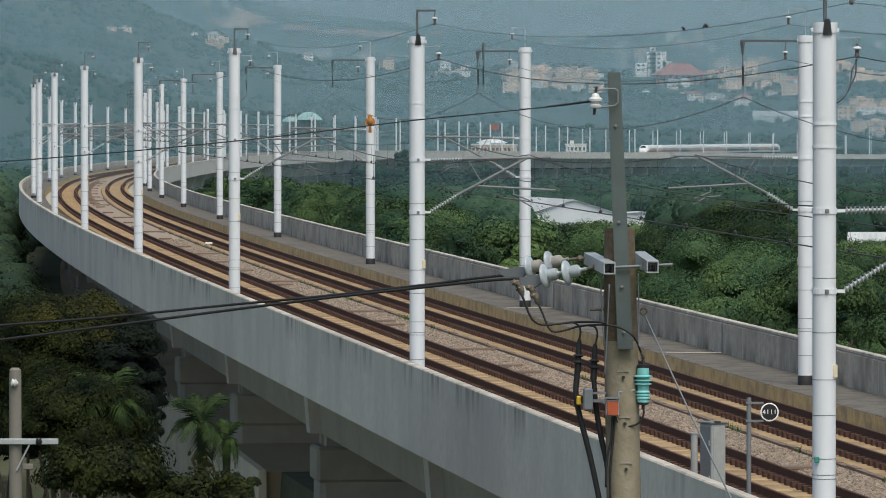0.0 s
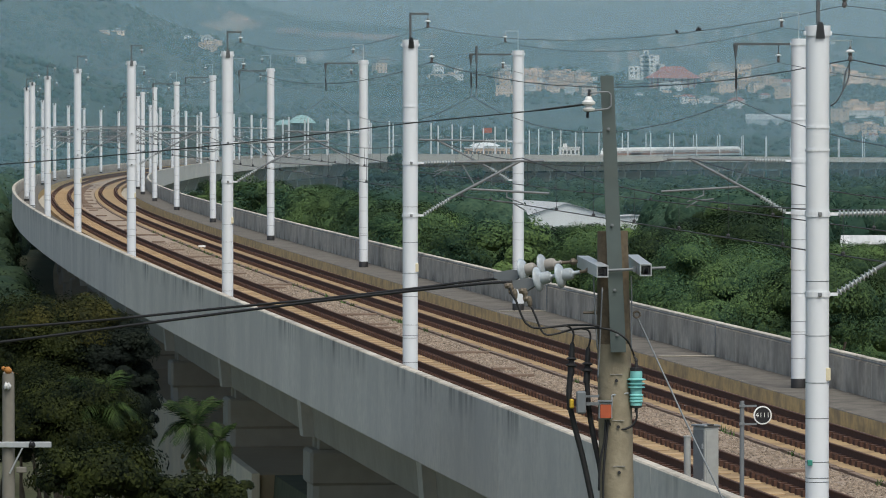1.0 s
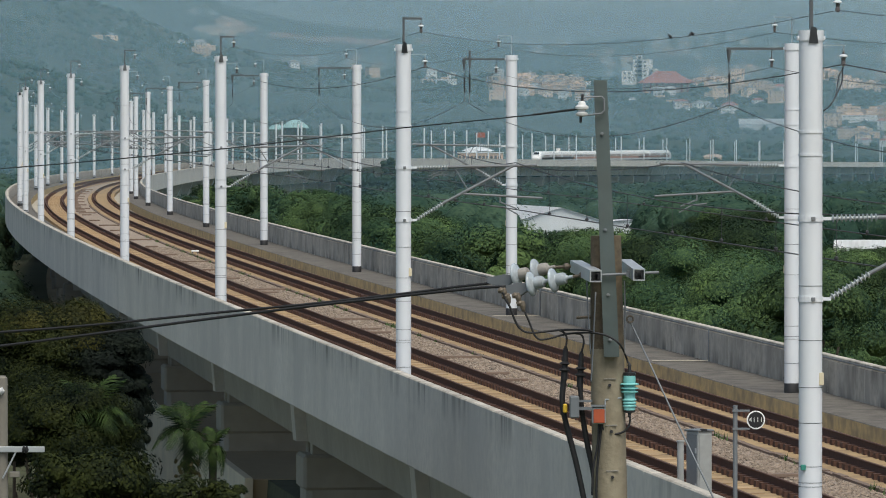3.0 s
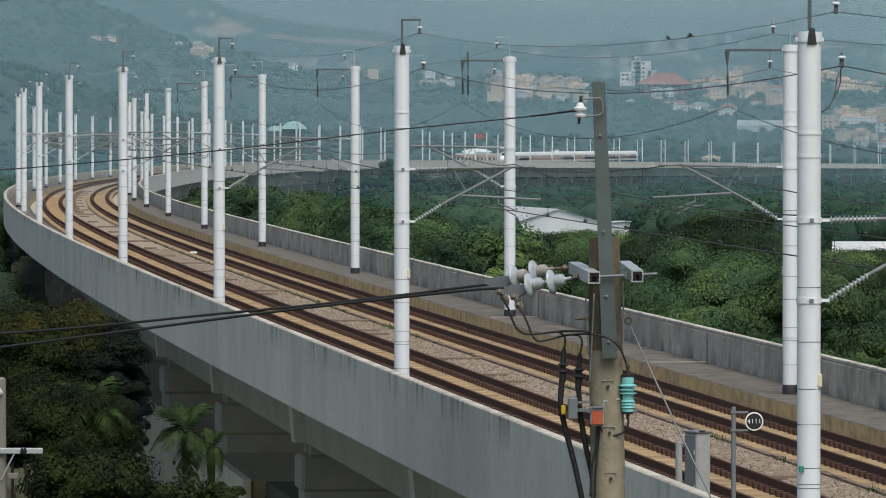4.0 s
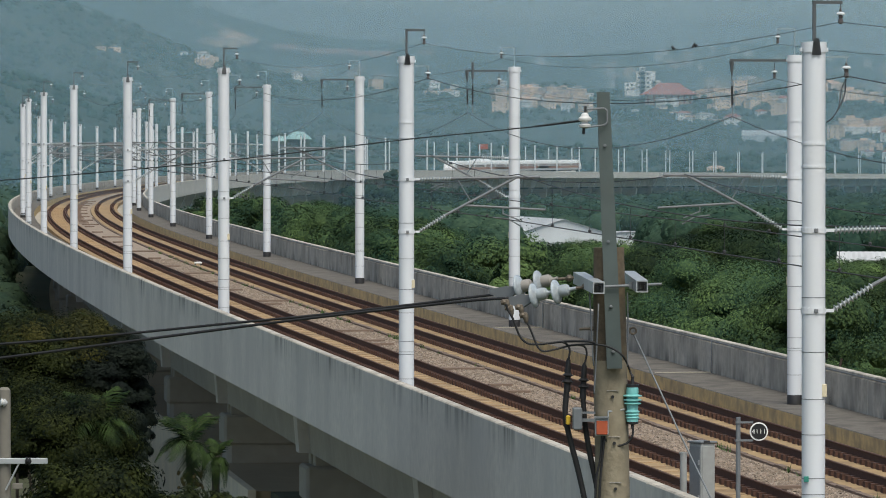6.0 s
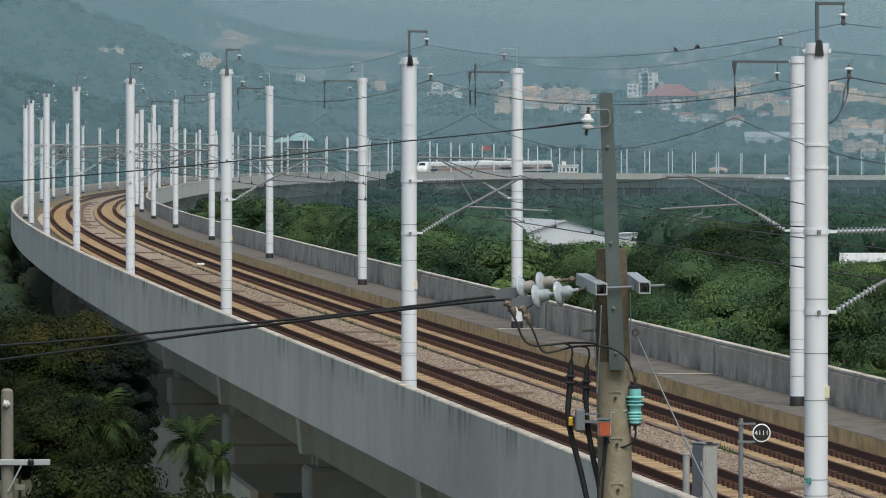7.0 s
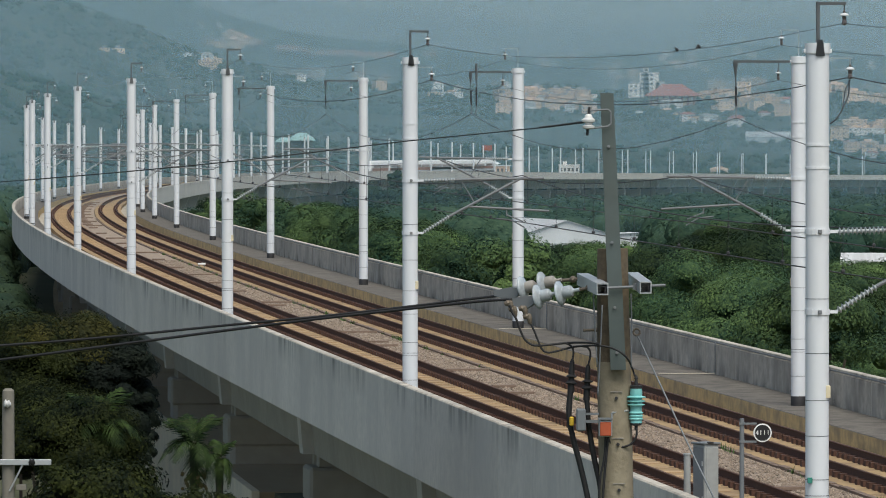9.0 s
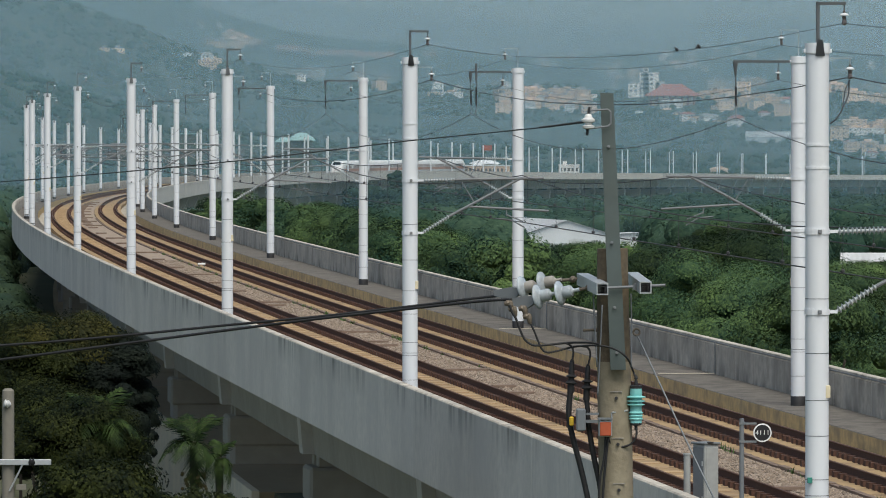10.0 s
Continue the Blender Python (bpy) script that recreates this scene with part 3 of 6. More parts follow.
def mast(side, m, near=True):
    """A mast on the left (-1) or right (1) walkway; x points to its track."""
    ob = thing("catenary_mast", MAST_LABEL, "catenary mast", m, "masts along the viaduct")
    bm = bmesh.new()
    lathe(bm, [(0.205, 0.26), (0.205, 9.22), (0.225, 9.22), (0.225, 9.4), (0.0, 9.41)], 24)
    part("tube", bm, WHITE, ob, soft=True)
    bm = bmesh.new()
    lathe(bm, [(0.21, 0.0), (0.21, 0.24), (0.2, 0.26)], 20)
    part("foot", bm, BLACK, ob, "black foot", soft=True)
    for z in (0.8, 1.45, 1.52, 1.8, 2.56, 3.18, 4.0, 4.95) if near else ():
        part("strap", STRAP, STEEL, ob).location = (0, 0, z)
    if near:
        bm = bmesh.new()
        box(bm, -0.16, 0.18, -0.27, -0.2, 0.36, 0.42, 0.01)
        part("earth_bar", bm, DARK_STEEL, ob)
    # cantilever
    for z in (6.12, 4.72):
        bm = bmesh.new()
        band(bm, 0.21, z, 0.05)
        box(bm, 0.2, 0.36, -0.03, 0.03, z - 0.028, z + 0.028)
        part("clamp", bm, WHITE, ob)
        if not near:
            continue
        bm = bmesh.new()
        box(bm, -0.035, 0.035, -0.25, -0.215, z - 0.035, z + 0.035, 0.008)
        part("clamp_bolt", bm, STEEL, ob)
    bm = bmesh.new()
    band(bm, 0.205, 7.63, 0.02)
    part("collar", bm, WHITE, ob)
    bm = bmesh.new()
    band(bm, 0.205, 7.23, 0.02)
    part("collar", bm, WHITE, ob)
    bm = bmesh.new()
    box(bm, -0.25, 0.25, -0.05, 0.05, 9.23, 9.3, 0.008)
    part("cap_lug", bm, WHITE, ob)
    for a, b, n in (((0.36, 0, 6.12), (1.2, 0, 6.14), 11), ((0.36, 0, 4.74), (1.05, 0, 5.16), 10)):
        bm = bmesh.new()
        insulator(bm, a, b, n)
        part("insulator", bm, PORCELAIN, ob, "grey ribbed insulator", soft=True)
    top = bmesh.new()
    tube(top, (1.2, 0, 6.14), (3.6, 0, 6.18), 0.036, seg=8)
    part("top_tube", top, STEEL, ob)
    bm = bmesh.new()
    tube(bm, (1.05, 0, 5.16), (2.95, 0, 6.16), 0.036, seg=8)
    part("strut", bm, STEEL, ob)
    bm = bmesh.new()
    tube(bm, (1.6, 0, 5.42), (3.75, 0, 5.30), 0.03, seg=8)
    tube(bm, (1.35, 0, 6.14), (1.75, 0, 5.5), 0.018, seg=6)
    tube(bm, (2.6, 0, 5.36), (2.6, 0, 5.18), 0.02, seg=6)
    tube(bm, (2.6, 0, 5.2), (3.05, 0, 5.02), 0.018, seg=6)
    tube(bm, (2.35, 0.12, 5.1), (2.75, 0.12, 5.06), 0.018, seg=6)
    tube(bm, (2.75, 0.12, 5.06), (3.1, 0.12, 4.86), 0.018, seg=6)
    part("steady_arm", bm, STEEL, ob)
    bm = bmesh.new()
    box(bm, 0.12, 0.203, -0.17, -0.06, 3.22, 3.44, 0.006)
    part("label_plate", bm, PLATE, ob, "small cream plate")
    # the earth wire's gallows and the feeder's hanger
    bm = bmesh.new()
    w = 0.028 if side < 0 else 0.012
    box(bm, -w, w, -0.06, -0.06 + 2 * w, 9.2, 10.12)
    box(bm, -w, 0.5, -0.06, -0.06 + 2 * w, 10.12 - 2 * w, 10.12)
    tube(bm, (0.47, -0.03, 10.08), (0.47, -0.03, 9.98), 0.012, seg=6)
    part("top_bracket", bm, DARK_STEEL if side < 0 else PALE_STEEL, ob)
    hung(ob, 0.47, -0.03, 9.98)
    bm = bmesh.new()
    if side < 0:
        v = [bm.verts.new(p) for p in ((-0.05, -0.232, 9.46), (0.05, -0.232, 9.46), (0.085, -0.232, 9.17), (-0.085, -0.232, 9.17))]
        bmesh.ops.solidify(bm, geom=[bm.faces.new(v)], thickness=0.03)
        part("bracket_plate", bm, STEEL, ob)
        bm = bmesh.new()
        box(bm, 0.2, 0.62, -0.015, 0.015, 9.13, 9.15)
        tube(bm, (0.58, 0, 9.13), (0.58, 0, 9.04), 0.012, seg=6)
        part("hanger", bm, PALE_STEEL, ob)
        hung(ob, 0.58, 0, 9.04)
    else:
        box(bm, 0.2, 1.78, -0.035, 0.035, 9.225, 9.29)
        tube(bm, (1.73, 0, 8.87), (1.73, 0, 9.23), 0.022, 0.07, seg=8)
        tube(bm, (0.56, 0, 9.23), (0.56, 0, 9.04), 0.014, seg=6)
        tube(bm, (1.73, 0, 8.87), (1.72, 0, 8.58), 0.012, seg=6)
        part("cross_arm", bm, DARK_STEEL, ob)
        hung(ob, 0.56, 0, 9.04)
        bm = bmesh.new()
        tube(bm, (1.71, 0, 8.06), (1.71, 0, 7.75), 0.012, seg=6)
        part("wire_link", bm, STEEL, ob)
        bm = bmesh.new()
        tube(bm, (1.72, 0, 8.58), (1.71, 0, 8.06), 0.03, seg=8)
        part("rod_insulator", bm, BLACK, ob, "black rod insulator")
    return ob


LAST = 52


def mast_s(i):
    """Masts stand 54 m apart, a little closer on the far reach."""
    return i * MAST if i < 24 else 24 * MAST + (i - 24) * 52.87


left = mast(-1, station(-MAST, -5.27, -0.05))
right = mast(1, station(-MAST, 5.27, -0.0, True))
far_left = mast(-1, station(mast_s(LAST), -5.27, -0.05), False)
far_right = mast(1, station(mast_s(LAST), 5.27, 0.0, True), False)
for i in range(0, LAST):
    copy_thing(left if i < 19 else far_left, station(mast_s(i), -5.27, -0.05))
    other = copy_thing(right if i < 19 else far_right, station(mast_s(i), 5.27, 0.0, True))
    if i == 1:
        # where two lengths of feeder overlap, a second hanger
        bm = bmesh.new()
        box(bm, 1.5, 1.58, 0.1, 0.17, 8.95, 9.57, 0.01)
        tube(bm, (1.54, 0.135, 8.95), (1.54, 0.135, 8.72), 0.014, seg=6)
        part("second_hanger", bm, DARK_STEEL, other)
        bm = bmesh.new()
        tube(bm, (1.54, 0.135, 8.05), (1.56, 0.135, 7.72), 0.014, seg=6)
        part("wire_link", bm, STEEL, other)
        bm = bmesh.new()
        tube(bm, (1.54, 0.135, 8.72), (1.54, 0.135, 8.05), 0.03, seg=8)
        part("rod_insulator", bm, BLACK, other, "black rod insulator")
cable("jumper", bend([(0.56, 0, 8.76), (0.55, 0, 8.5), (0.42, -0.1, 8.25), (0.3, -0.15, 8.08), (0.2, -0.12, 8.0)]), 0.012, WIRE, left, "thin black jumper", seg=3)
cable("jumper", bend([(0.58, 0, 8.76), (0.50, 0, 8.6), (0.46, -0.05, 8.42), (0.42, -0.1, 8.25)]), 0.010, WIRE, left, "thin black jumper", seg=3)
bm = bmesh.new()
box(bm, -0.205, -0.12, -0.19, -0.14, 1.74, 1.84, 0.006)
part("small_tag", bm, mat("green_tag", (0.03, 0.22, 0.17), 0.5), left, "small green tag")
tagged(left, "", "", "masts along the viaduct")


def long_wire(name, label, a, dz, drop, r, first=-2, last=50, droppers=False):
    pts = []
    for i in range(first, last):
        n = 10
        for k in range(n):
            t = k / n
            pts.append(on(mast_s(i) + t * (mast_s(i + 1) - mast_s(i)), a, dz - drop * 4 * t * (1 - t)))
    return tagged(cable(name, pts, r, WIRE), label, "overhead wire", "wires of the overhead line")


for sgn in (-1, 1):
    c = sgn * 2.25
    long_wire("contact_wire", "thin contact wire over the track", c, 4.95, 0.03, 0.014)
    mess = long_wire("messenger_wire", "sagging messenger wire with clips over the track", c, 6.2, 0.55, 0.014)
    for i in range(-2, 12):
        for k in range(1, 9):
            t = k / 9
            clip = bmesh.new()
            tube(clip, on((i + t) * MAST, c, 4.95), on((i + t) * MAST, c, 6.2 - 0.55 * 4 * t * (1 - t)), 0.006, seg=4)
            lathe(clip, [(0.0, -0.05), (0.042, -0.02), (0.042, 0.02), (0.0, 0.05)], 6, Matrix.Translation(on((i + t) * MAST, c, 4.97)))
            part("dropper", clip, WIRE, mess)
long_wire("earth_wire", "thin earth wire on the bracket tops", -5.27 + 0.47, 9.7, 0.5, 0.0055)
long_wire("feeder_wire", "feeder wire hung beside the masts", -5.27 + 0.58, 8.76, 0.6, 0.010)
long_wire("earth_wire", "thin earth wire over the cross arms", 5.27 - 0.47, 9.7, 0.5, 0.006)
long_wire("earth_wire", "thin earth wire under the cross arms", 5.27 - 0.56, 8.76, 0.6, 0.007)
long_wire("feeder_wire", "sagging feeder wire under the cross arms", 5.27 - 1.71, 7.75, 1.1, 0.011)


# ---- woods ----
_b = bmesh.new()
bmesh.ops.create_icosphere(_b, subdivisions=2, radius=1.0)
CORE_V = np.array([v.co[:] for v in _b.verts])
CORE_F = np.array([[v.index for v in f.verts] for f in _b.faces])
_b.free()


def leafy(name, leaves, corners, cores, material):
    """One mesh of leaves, with the dense inner foliage behind them as uneven lumps."""
    rng = np.random.default_rng(len(leaves))
    faces = np.arange(len(leaves)).reshape(-1, corners).tolist()
    V, base = [leaves], len(leaves)
    for c, rad in cores:
        V.append(np.array(c) + CORE_V * rng.uniform(0.82, 1.06, (len(CORE_V), 1)) * np.array(rad))
        faces += (CORE_F + base).tolist()
        base += len(CORE_V)
    me = bpy.data.meshes.new(name)
    me.from_pydata(np.concatenate(V).tolist(), [], faces)
    me.polygons.foreach_set("use_smooth", [True] * len(faces))
    me.materials.append(material)
    return me


def crown_mesh(name, seed, rx, rz, clumps, leaves, size, material, corners=4, lump=(0.26, 0.46), fuzz=(1.1, 0.36)):
    """A crown of leaf clumps: many small folded leaves on lumps, with gaps between."""
    rng = np.random.default_rng(seed)
    V, cores = [], []
    for c in range(clumps):
        th, ph = rng.uniform(0, 2 * math.pi), rng.uniform(-0.45, 1.0)
        flat = math.sqrt(max(0.0, 1 - ph * ph * 0.85))
        rad = rng.uniform(0.62, 0.92)
        cx, cy, cz = rad * rx * math.cos(th) * flat, rad * rx * math.sin(th) * flat, rz * ph * rad
        cr = rx * rng.uniform(*lump)
        d = rng.normal(size=(leaves, 3))
        d[:, 2] = np.abs(d[:, 2]) * 1.1 - 0.3
        d /= np.linalg.norm(d, axis=1)[:, None]
        p = np.array([cx, cy, cz]) + d * cr * (fuzz[0] - fuzz[1] * rng.uniform(0, 1, (leaves, 1)) ** 1.8) * np.array([1, 1, 0.8])
        n = d + np.array([cx / rx, cy / rx, 0.3 + cz / rz]) * 0.5 + rng.normal(size=(leaves, 3)) * 0.18
        n /= np.linalg.norm(n, axis=1)[:, None]
        u = np.cross(n, rng.normal(size=(leaves, 3)))
        u /= np.linalg.norm(u, axis=1)[:, None]
        w = np.cross(n, u)
        sz = size * rng.uniform(0.6, 1.35, (leaves, 1))
        q = np.stack([p - u * sz, p - w * sz * 0.55 - n * sz * 0.15, p + u * sz, p + w * sz * 0.55 - n * sz * 0.15], 1)
        if corners == 3:
            q = np.stack([p - u * sz * 0.75, p + u * sz * 0.75, p + w * sz * 1.1 - n * sz * 0.2], 1)
        V.append(q.reshape(-1, 3))
        cores.append(((cx, cy, cz), (cr * 0.5, cr * 0.5, cr * 0.42)))
    return leafy(name, np.concatenate(V), corners, cores, material)


def trunk_mesh(seed, h, r, reach=1.5):
    rng = random.Random(seed)
    bm = bmesh.new()
    tube(bm, (0, 0, 0), (0.1, 0, h * 0.6), r, r * 0.65, 8)
    for i in range(4):
        a = 2 * math.pi * i / 4 + rng.random()
        tube(bm, (0.08, 0, h * rng.uniform(0.4, 0.6)), (reach * math.cos(a), reach * math.sin(a), h * rng.uniform(0.8, 0.95)), r * 0.5, r * 0.2, 6)
    return mesh_of(bm, "trunk", BARK)


def tree(seed, h, rx, rz, clumps, leaves, size, material, label):
    ob = thing("tree", label, "tree", None, "trees of the wood")
    part("trunk", trunk_mesh(seed, h - rz * 0.6, 0.13, 0.5), BARK, ob)
    cr = part("crown", crown_mesh("crown", seed, rx, rz, clumps, leaves, size, material, 3, (0.26, 0.46)), material, ob)
    cr.location = (0, 0, h - rz)
    return ob


WOOD = "broadleaf tree with a lumpy green crown in a wood"
kinds = [tree(11 + i, 5.9 + 0.7 * i, 1.75 + 0.25 * i, 1.9 + 0.3 * i, 17, 1000, 0.06, LEAF, WOOD) for i in range(4)]
fine = [tree(31 + i, 5.9 + 0.7 * i, 1.75 + 0.25 * i, 1.9 + 0.3 * i, 19, 2100, 0.04, LEAF, WOOD) for i in range(4)]
coarse = [tree(41 + i, 5.9 + 0.7 * i, 1.75 + 0.25 * i, 1.9 + 0.3 * i, 15, 600, 0.085, LEAF, WOOD) for i in range(4)]
used = set()


SKY_X = [380, 500, 640, 740, 880, 903, 958, 975, 1060, 1150, 1180, 1300, 1420, 1450, 1600]
SKY_Y = [338, 338, 362, 388, 402, 436, 438, 420, 430, 436, 402, 388, 396, 464, 466]


def plant(i, x, y, scale, turn):
    m = Matrix.Translation((x, y, GROUND)) @ Matrix.Rotation(turn, 4, "Z")
    sort = 0 if y < 262 else 1 if y < 390 else 2
    k = (fine, kinds, coarse)[sort][i % 4]
    # the wood's skyline falls to the south and opens before the sheds
    ang, reach = x / y, 1.5 * scale / y
    lim = max(float(np.interp(784 + (ang + g * reach) / PX, SKY_X, SKY_Y)) for g in (-1, 0, 1))
    scale = max(0.3, min(scale, (EYE - (lim - 271.4) * PX * y - GROUND) / (5.9 + 0.7 * (i % 4))))
    if (sort, i % 4) not in used:
        used.add((sort, i % 4))
        ob = k
        ob.matrix_basis = m
    else:
        ob = copy_thing(k, m)
    ob.scale = (scale, scale, scale)
    return ob


rng = random.Random(5)
count = 0
y = 190.0
while y < 560 and count < 298:
    step = 5.8 + (y - 190) * 0.008
    s_here = float(np.interp(y, _y, _S))
    x0 = float(np.interp(s_here, _S, _x)) + 12.5
    x = x0
    while x < 0.0775 * y + 6:
        if x > -0.0775 * y - 4:
            plant(count, x + rng.uniform(-1.3, 1.3), y + rng.uniform(-1.5, 1.5), rng.choice((0.75, 1.0, 1.2, 1.4, 1.6, 1.85)) * rng.uniform(0.95, 1.05), rng.uniform(0, 6.28))
            count += 1
        x += step
    y += step * 1.5


def wood(name, label, spots, size, seed, leaves=64, material=None):
    """A far wood: crowns too many to count, as leaf clumps."""
    r = np.random.default_rng(seed)
    V = []
    for x, y, z, rad in spots:
        n = leaves
        d = r.normal(size=(n, 3))
        d[:, 2] = np.abs(d[:, 2]) - 0.1
        d /= np.linalg.norm(d, axis=1)[:, None]
        p = np.array([x, y, z]) + d * rad * r.uniform(0.75, 1.05, (n, 1))
        q = d + np.array([0, 0, 0.4]) + r.normal(size=(n, 3)) * 0.28
        u = np.cross(q, r.normal(size=(n, 3)))
        u /= np.linalg.norm(u, axis=1)[:, None]
        w = np.cross(q, u)
        w /= np.linalg.norm(w, axis=1)[:, None]
        sz = size * r.uniform(0.6, 1.4, (n, 1))
        V.append(np.stack([p - u * sz, p - w * sz * 0.6, p + u * sz, p + w * sz * 0.6], 1).reshape(-1, 3))
    cores = [((x, y, z), (rad * 0.82, rad * 0.82, rad * 0.8)) for x, y, z, rad in spots]
    me = leafy(name, np.concatenate(V), 4, cores, material or LEAF_FAR)
    return tagged(part(name, me, LEAF_FAR), label, "wood", kind="stuff")


spots = []
r_ = random.Random(8)
for i in range(5200):
    y = 500 + (r_.random() ** 1.3) * 1950
    s_here = float(np.interp(y, _y, _S))
    xl = float(np.interp(s_here, _S, _x))
    x = r_.uniform(-0.085 * y, 0.085 * y)
    rad, cz = r_.uniform(2.0, 3.9), ground_z(x, y) + r_.uniform(1.5, 4.6) + (1.6 if y < 900 else 0)
    if xl + 10 < x:
        # low scrub before the far reach of the line, full trees behind it
        back = y > float(np.interp(x, _x[_S > 1000], _y[_S > 1000])) + 20
        if not back:
            cz = min(cz, EYE - (float(np.interp(784 + x / y / PX, [600, 650, 720, 840], [84, 60, 52, 60])) + 11 + 16 * noise.noise(Vector((x * 0.05, y * 0.012, 0))) + 5 * r_.random()) * PX * y - rad)
            if cz < ground_z(x, y) - rad * 0.7:
                continue
        pxx = 784 + x / y / PX
        if y < 950:
            cz = min(cz, EYE - (350 + 34 * r_.random() - 271.4) * PX * y - rad)
        if (890 < pxx < 1170 and y < 735) or (1450 < pxx and y < 580):
            cz = min(cz, EYE - ((432 if pxx < 1300 else 474) - 271.4) * PX * y - rad)
        spots.append((x, y, cz, rad))
    elif x < xl - 10:
        spots.append((x, y, cz, rad))
# trees close behind the far reach of the line
for i in range(900):
    s_ = r_.uniform(1250, 2950)
    rad = r_.uniform(1.8, 3.2)
    q = on(s_, 0) + Vector((0, 18 + 90 * r_.random(), 0))
    spots.append((q.x, q.y, GROUND + r_.uniform(0.5, 3.6), rad))
# low scrub before it
for i in range(1100):
    q = on(r_.uniform(1250, 2950), 0) - Vector((0, 14 + 380 * r_.random() ** 1.5, 0))
    spots.append((q.x, q.y, ground_z(q.x, q.y) + r_.uniform(-0.3, 0.2), r_.uniform(1.0, 1.9)))
# taller growth before the bend, hiding the piers
for i in range(30):
    q = seen(r_.gauss(698, 8), r_.uniform(308, 345), 1430 + 30 * r_.random())
    spots.append((q.x, q.y, q.z, r_.uniform(0.6, 1.3)))
for i in range(190):
    x = r_.uniform(612, 850)
    q = seen(x, r_.uniform(340, 372) - 4 * math.sin(x * 0.06), 1330 + 100 * r_.random())
    spots.append((q.x, q.y, q.z, r_.uniform(0.9, 2.0)))
wood("middle_wood", "dark green wood on flat land beyond the viaduct", [v for v in spots if v[1] < 950], 0.17, 2, 150)
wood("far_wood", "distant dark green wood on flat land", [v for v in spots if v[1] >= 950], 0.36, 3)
spots = []
for i in range(1150):
    y = r_.uniform(250, 1000)
    s_here = float(np.interp(y, _y, _S))
    xl = float(np.interp(s_here, _S, _x))
    x = xl - (7.8 if y > 315 else 11) - abs(r_.gauss(0, 6))
    spots.append((x, y, GROUND + r_.uniform(0.5, 4.5) * min(1.0, y / 400), r_.uniform(1.2, 2.6)))
for i in range(520):
    y = r_.uniform(150, 420)
    xl = float(np.interp(float(np.interp(y, _y, _S)), _S, _x))
    if xl - 24 > -0.09 * y - 3:
        x = r_.uniform(-0.09 * y - 3, xl - 24)
        spots.append((x, y, ground_z(x, y) + r_.uniform(0.5, 3.5), r_.uniform(1.2, 2.2)))
wood("thicket", "dark green thicket beside the viaduct", spots, 0.11, 4, 190, LEAF_DARK)

# ---- hills ----
def hill_z(x, y):
    """Flat to 2.5 km, then slopes up to a ridge, higher to the west."""
    ang = (x / y) * 10250 + 784
    west = float(np.interp(ang, [-700, 900], [1, 0]))
    far = max(0.0, (y - 2900.0 + 500.0 * west) / (1700.0 - 420.0 * west))
    crest = float(np.interp(ang, [-600, 0, 300, 350, 420, 500, 600, 700, 900, 2200], [-220, -110, -8, 8, 22, 34, 44, 50, 54, 56]))
    ridge = EYE - 1.5 + (271.4 - crest) * PX * (4600.0 - 920.0 * west)
    n = noise.fractal(Vector((x * 0.006, y * 0.004, 0)), 1.0, 2.0, 4)
    return ridge * far ** 1.15 + n * 9.0 * min(1.0, far * 3) + PLAIN + 6.3 * min(1.0, far * 4)


bm = bmesh.new()
grid = []
for j in range(90):
    yy = 2440 + 2300 * (j / 89)
    grid.append([bm.verts.new(((i / 109 - 0.5) * 0.24 * yy, yy, hill_z((i / 109 - 0.5) * 0.24 * yy, yy) + 0.2)) for i in range(110)])
for j in range(89):
    for i in range(109):
        bm.faces.new((grid[j][i], grid[j][i + 1], grid[j + 1][i + 1], grid[j + 1][i]))
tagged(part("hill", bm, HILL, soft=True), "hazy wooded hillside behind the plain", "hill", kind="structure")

spots = []
for i in range(9000):
    y = r_.uniform(2480, 4550)
    x = r_.uniform(-0.085, 0.085) * y
    if noise.noise(Vector((x * 0.008, y * 0.004, 3.0))) > -0.3 and (y > 2980 or abs(x - float(np.interp(y, _y, _x))) > 22):
        rad = r_.uniform(1.3, 3.2)
        spots.append((x, y, hill_z(x, y) + rad * 0.3, rad))
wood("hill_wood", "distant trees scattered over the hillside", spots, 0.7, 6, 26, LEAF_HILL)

# ---- haze: tinted see-through sheets stand in for humid air, one behind the other ----
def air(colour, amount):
    m = bpy.data.materials.new("haze_sheet")
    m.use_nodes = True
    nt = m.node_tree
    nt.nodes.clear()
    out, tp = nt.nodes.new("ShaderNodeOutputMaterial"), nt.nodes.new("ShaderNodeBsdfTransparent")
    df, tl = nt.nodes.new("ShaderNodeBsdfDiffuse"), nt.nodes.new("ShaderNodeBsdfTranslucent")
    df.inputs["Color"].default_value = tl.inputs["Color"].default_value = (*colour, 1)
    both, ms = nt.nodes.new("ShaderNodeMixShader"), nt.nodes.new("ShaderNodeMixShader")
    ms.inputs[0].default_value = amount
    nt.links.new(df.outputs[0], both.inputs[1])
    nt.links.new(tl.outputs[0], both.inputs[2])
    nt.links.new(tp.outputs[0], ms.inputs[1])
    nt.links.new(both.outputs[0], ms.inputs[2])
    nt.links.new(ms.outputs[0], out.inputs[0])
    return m


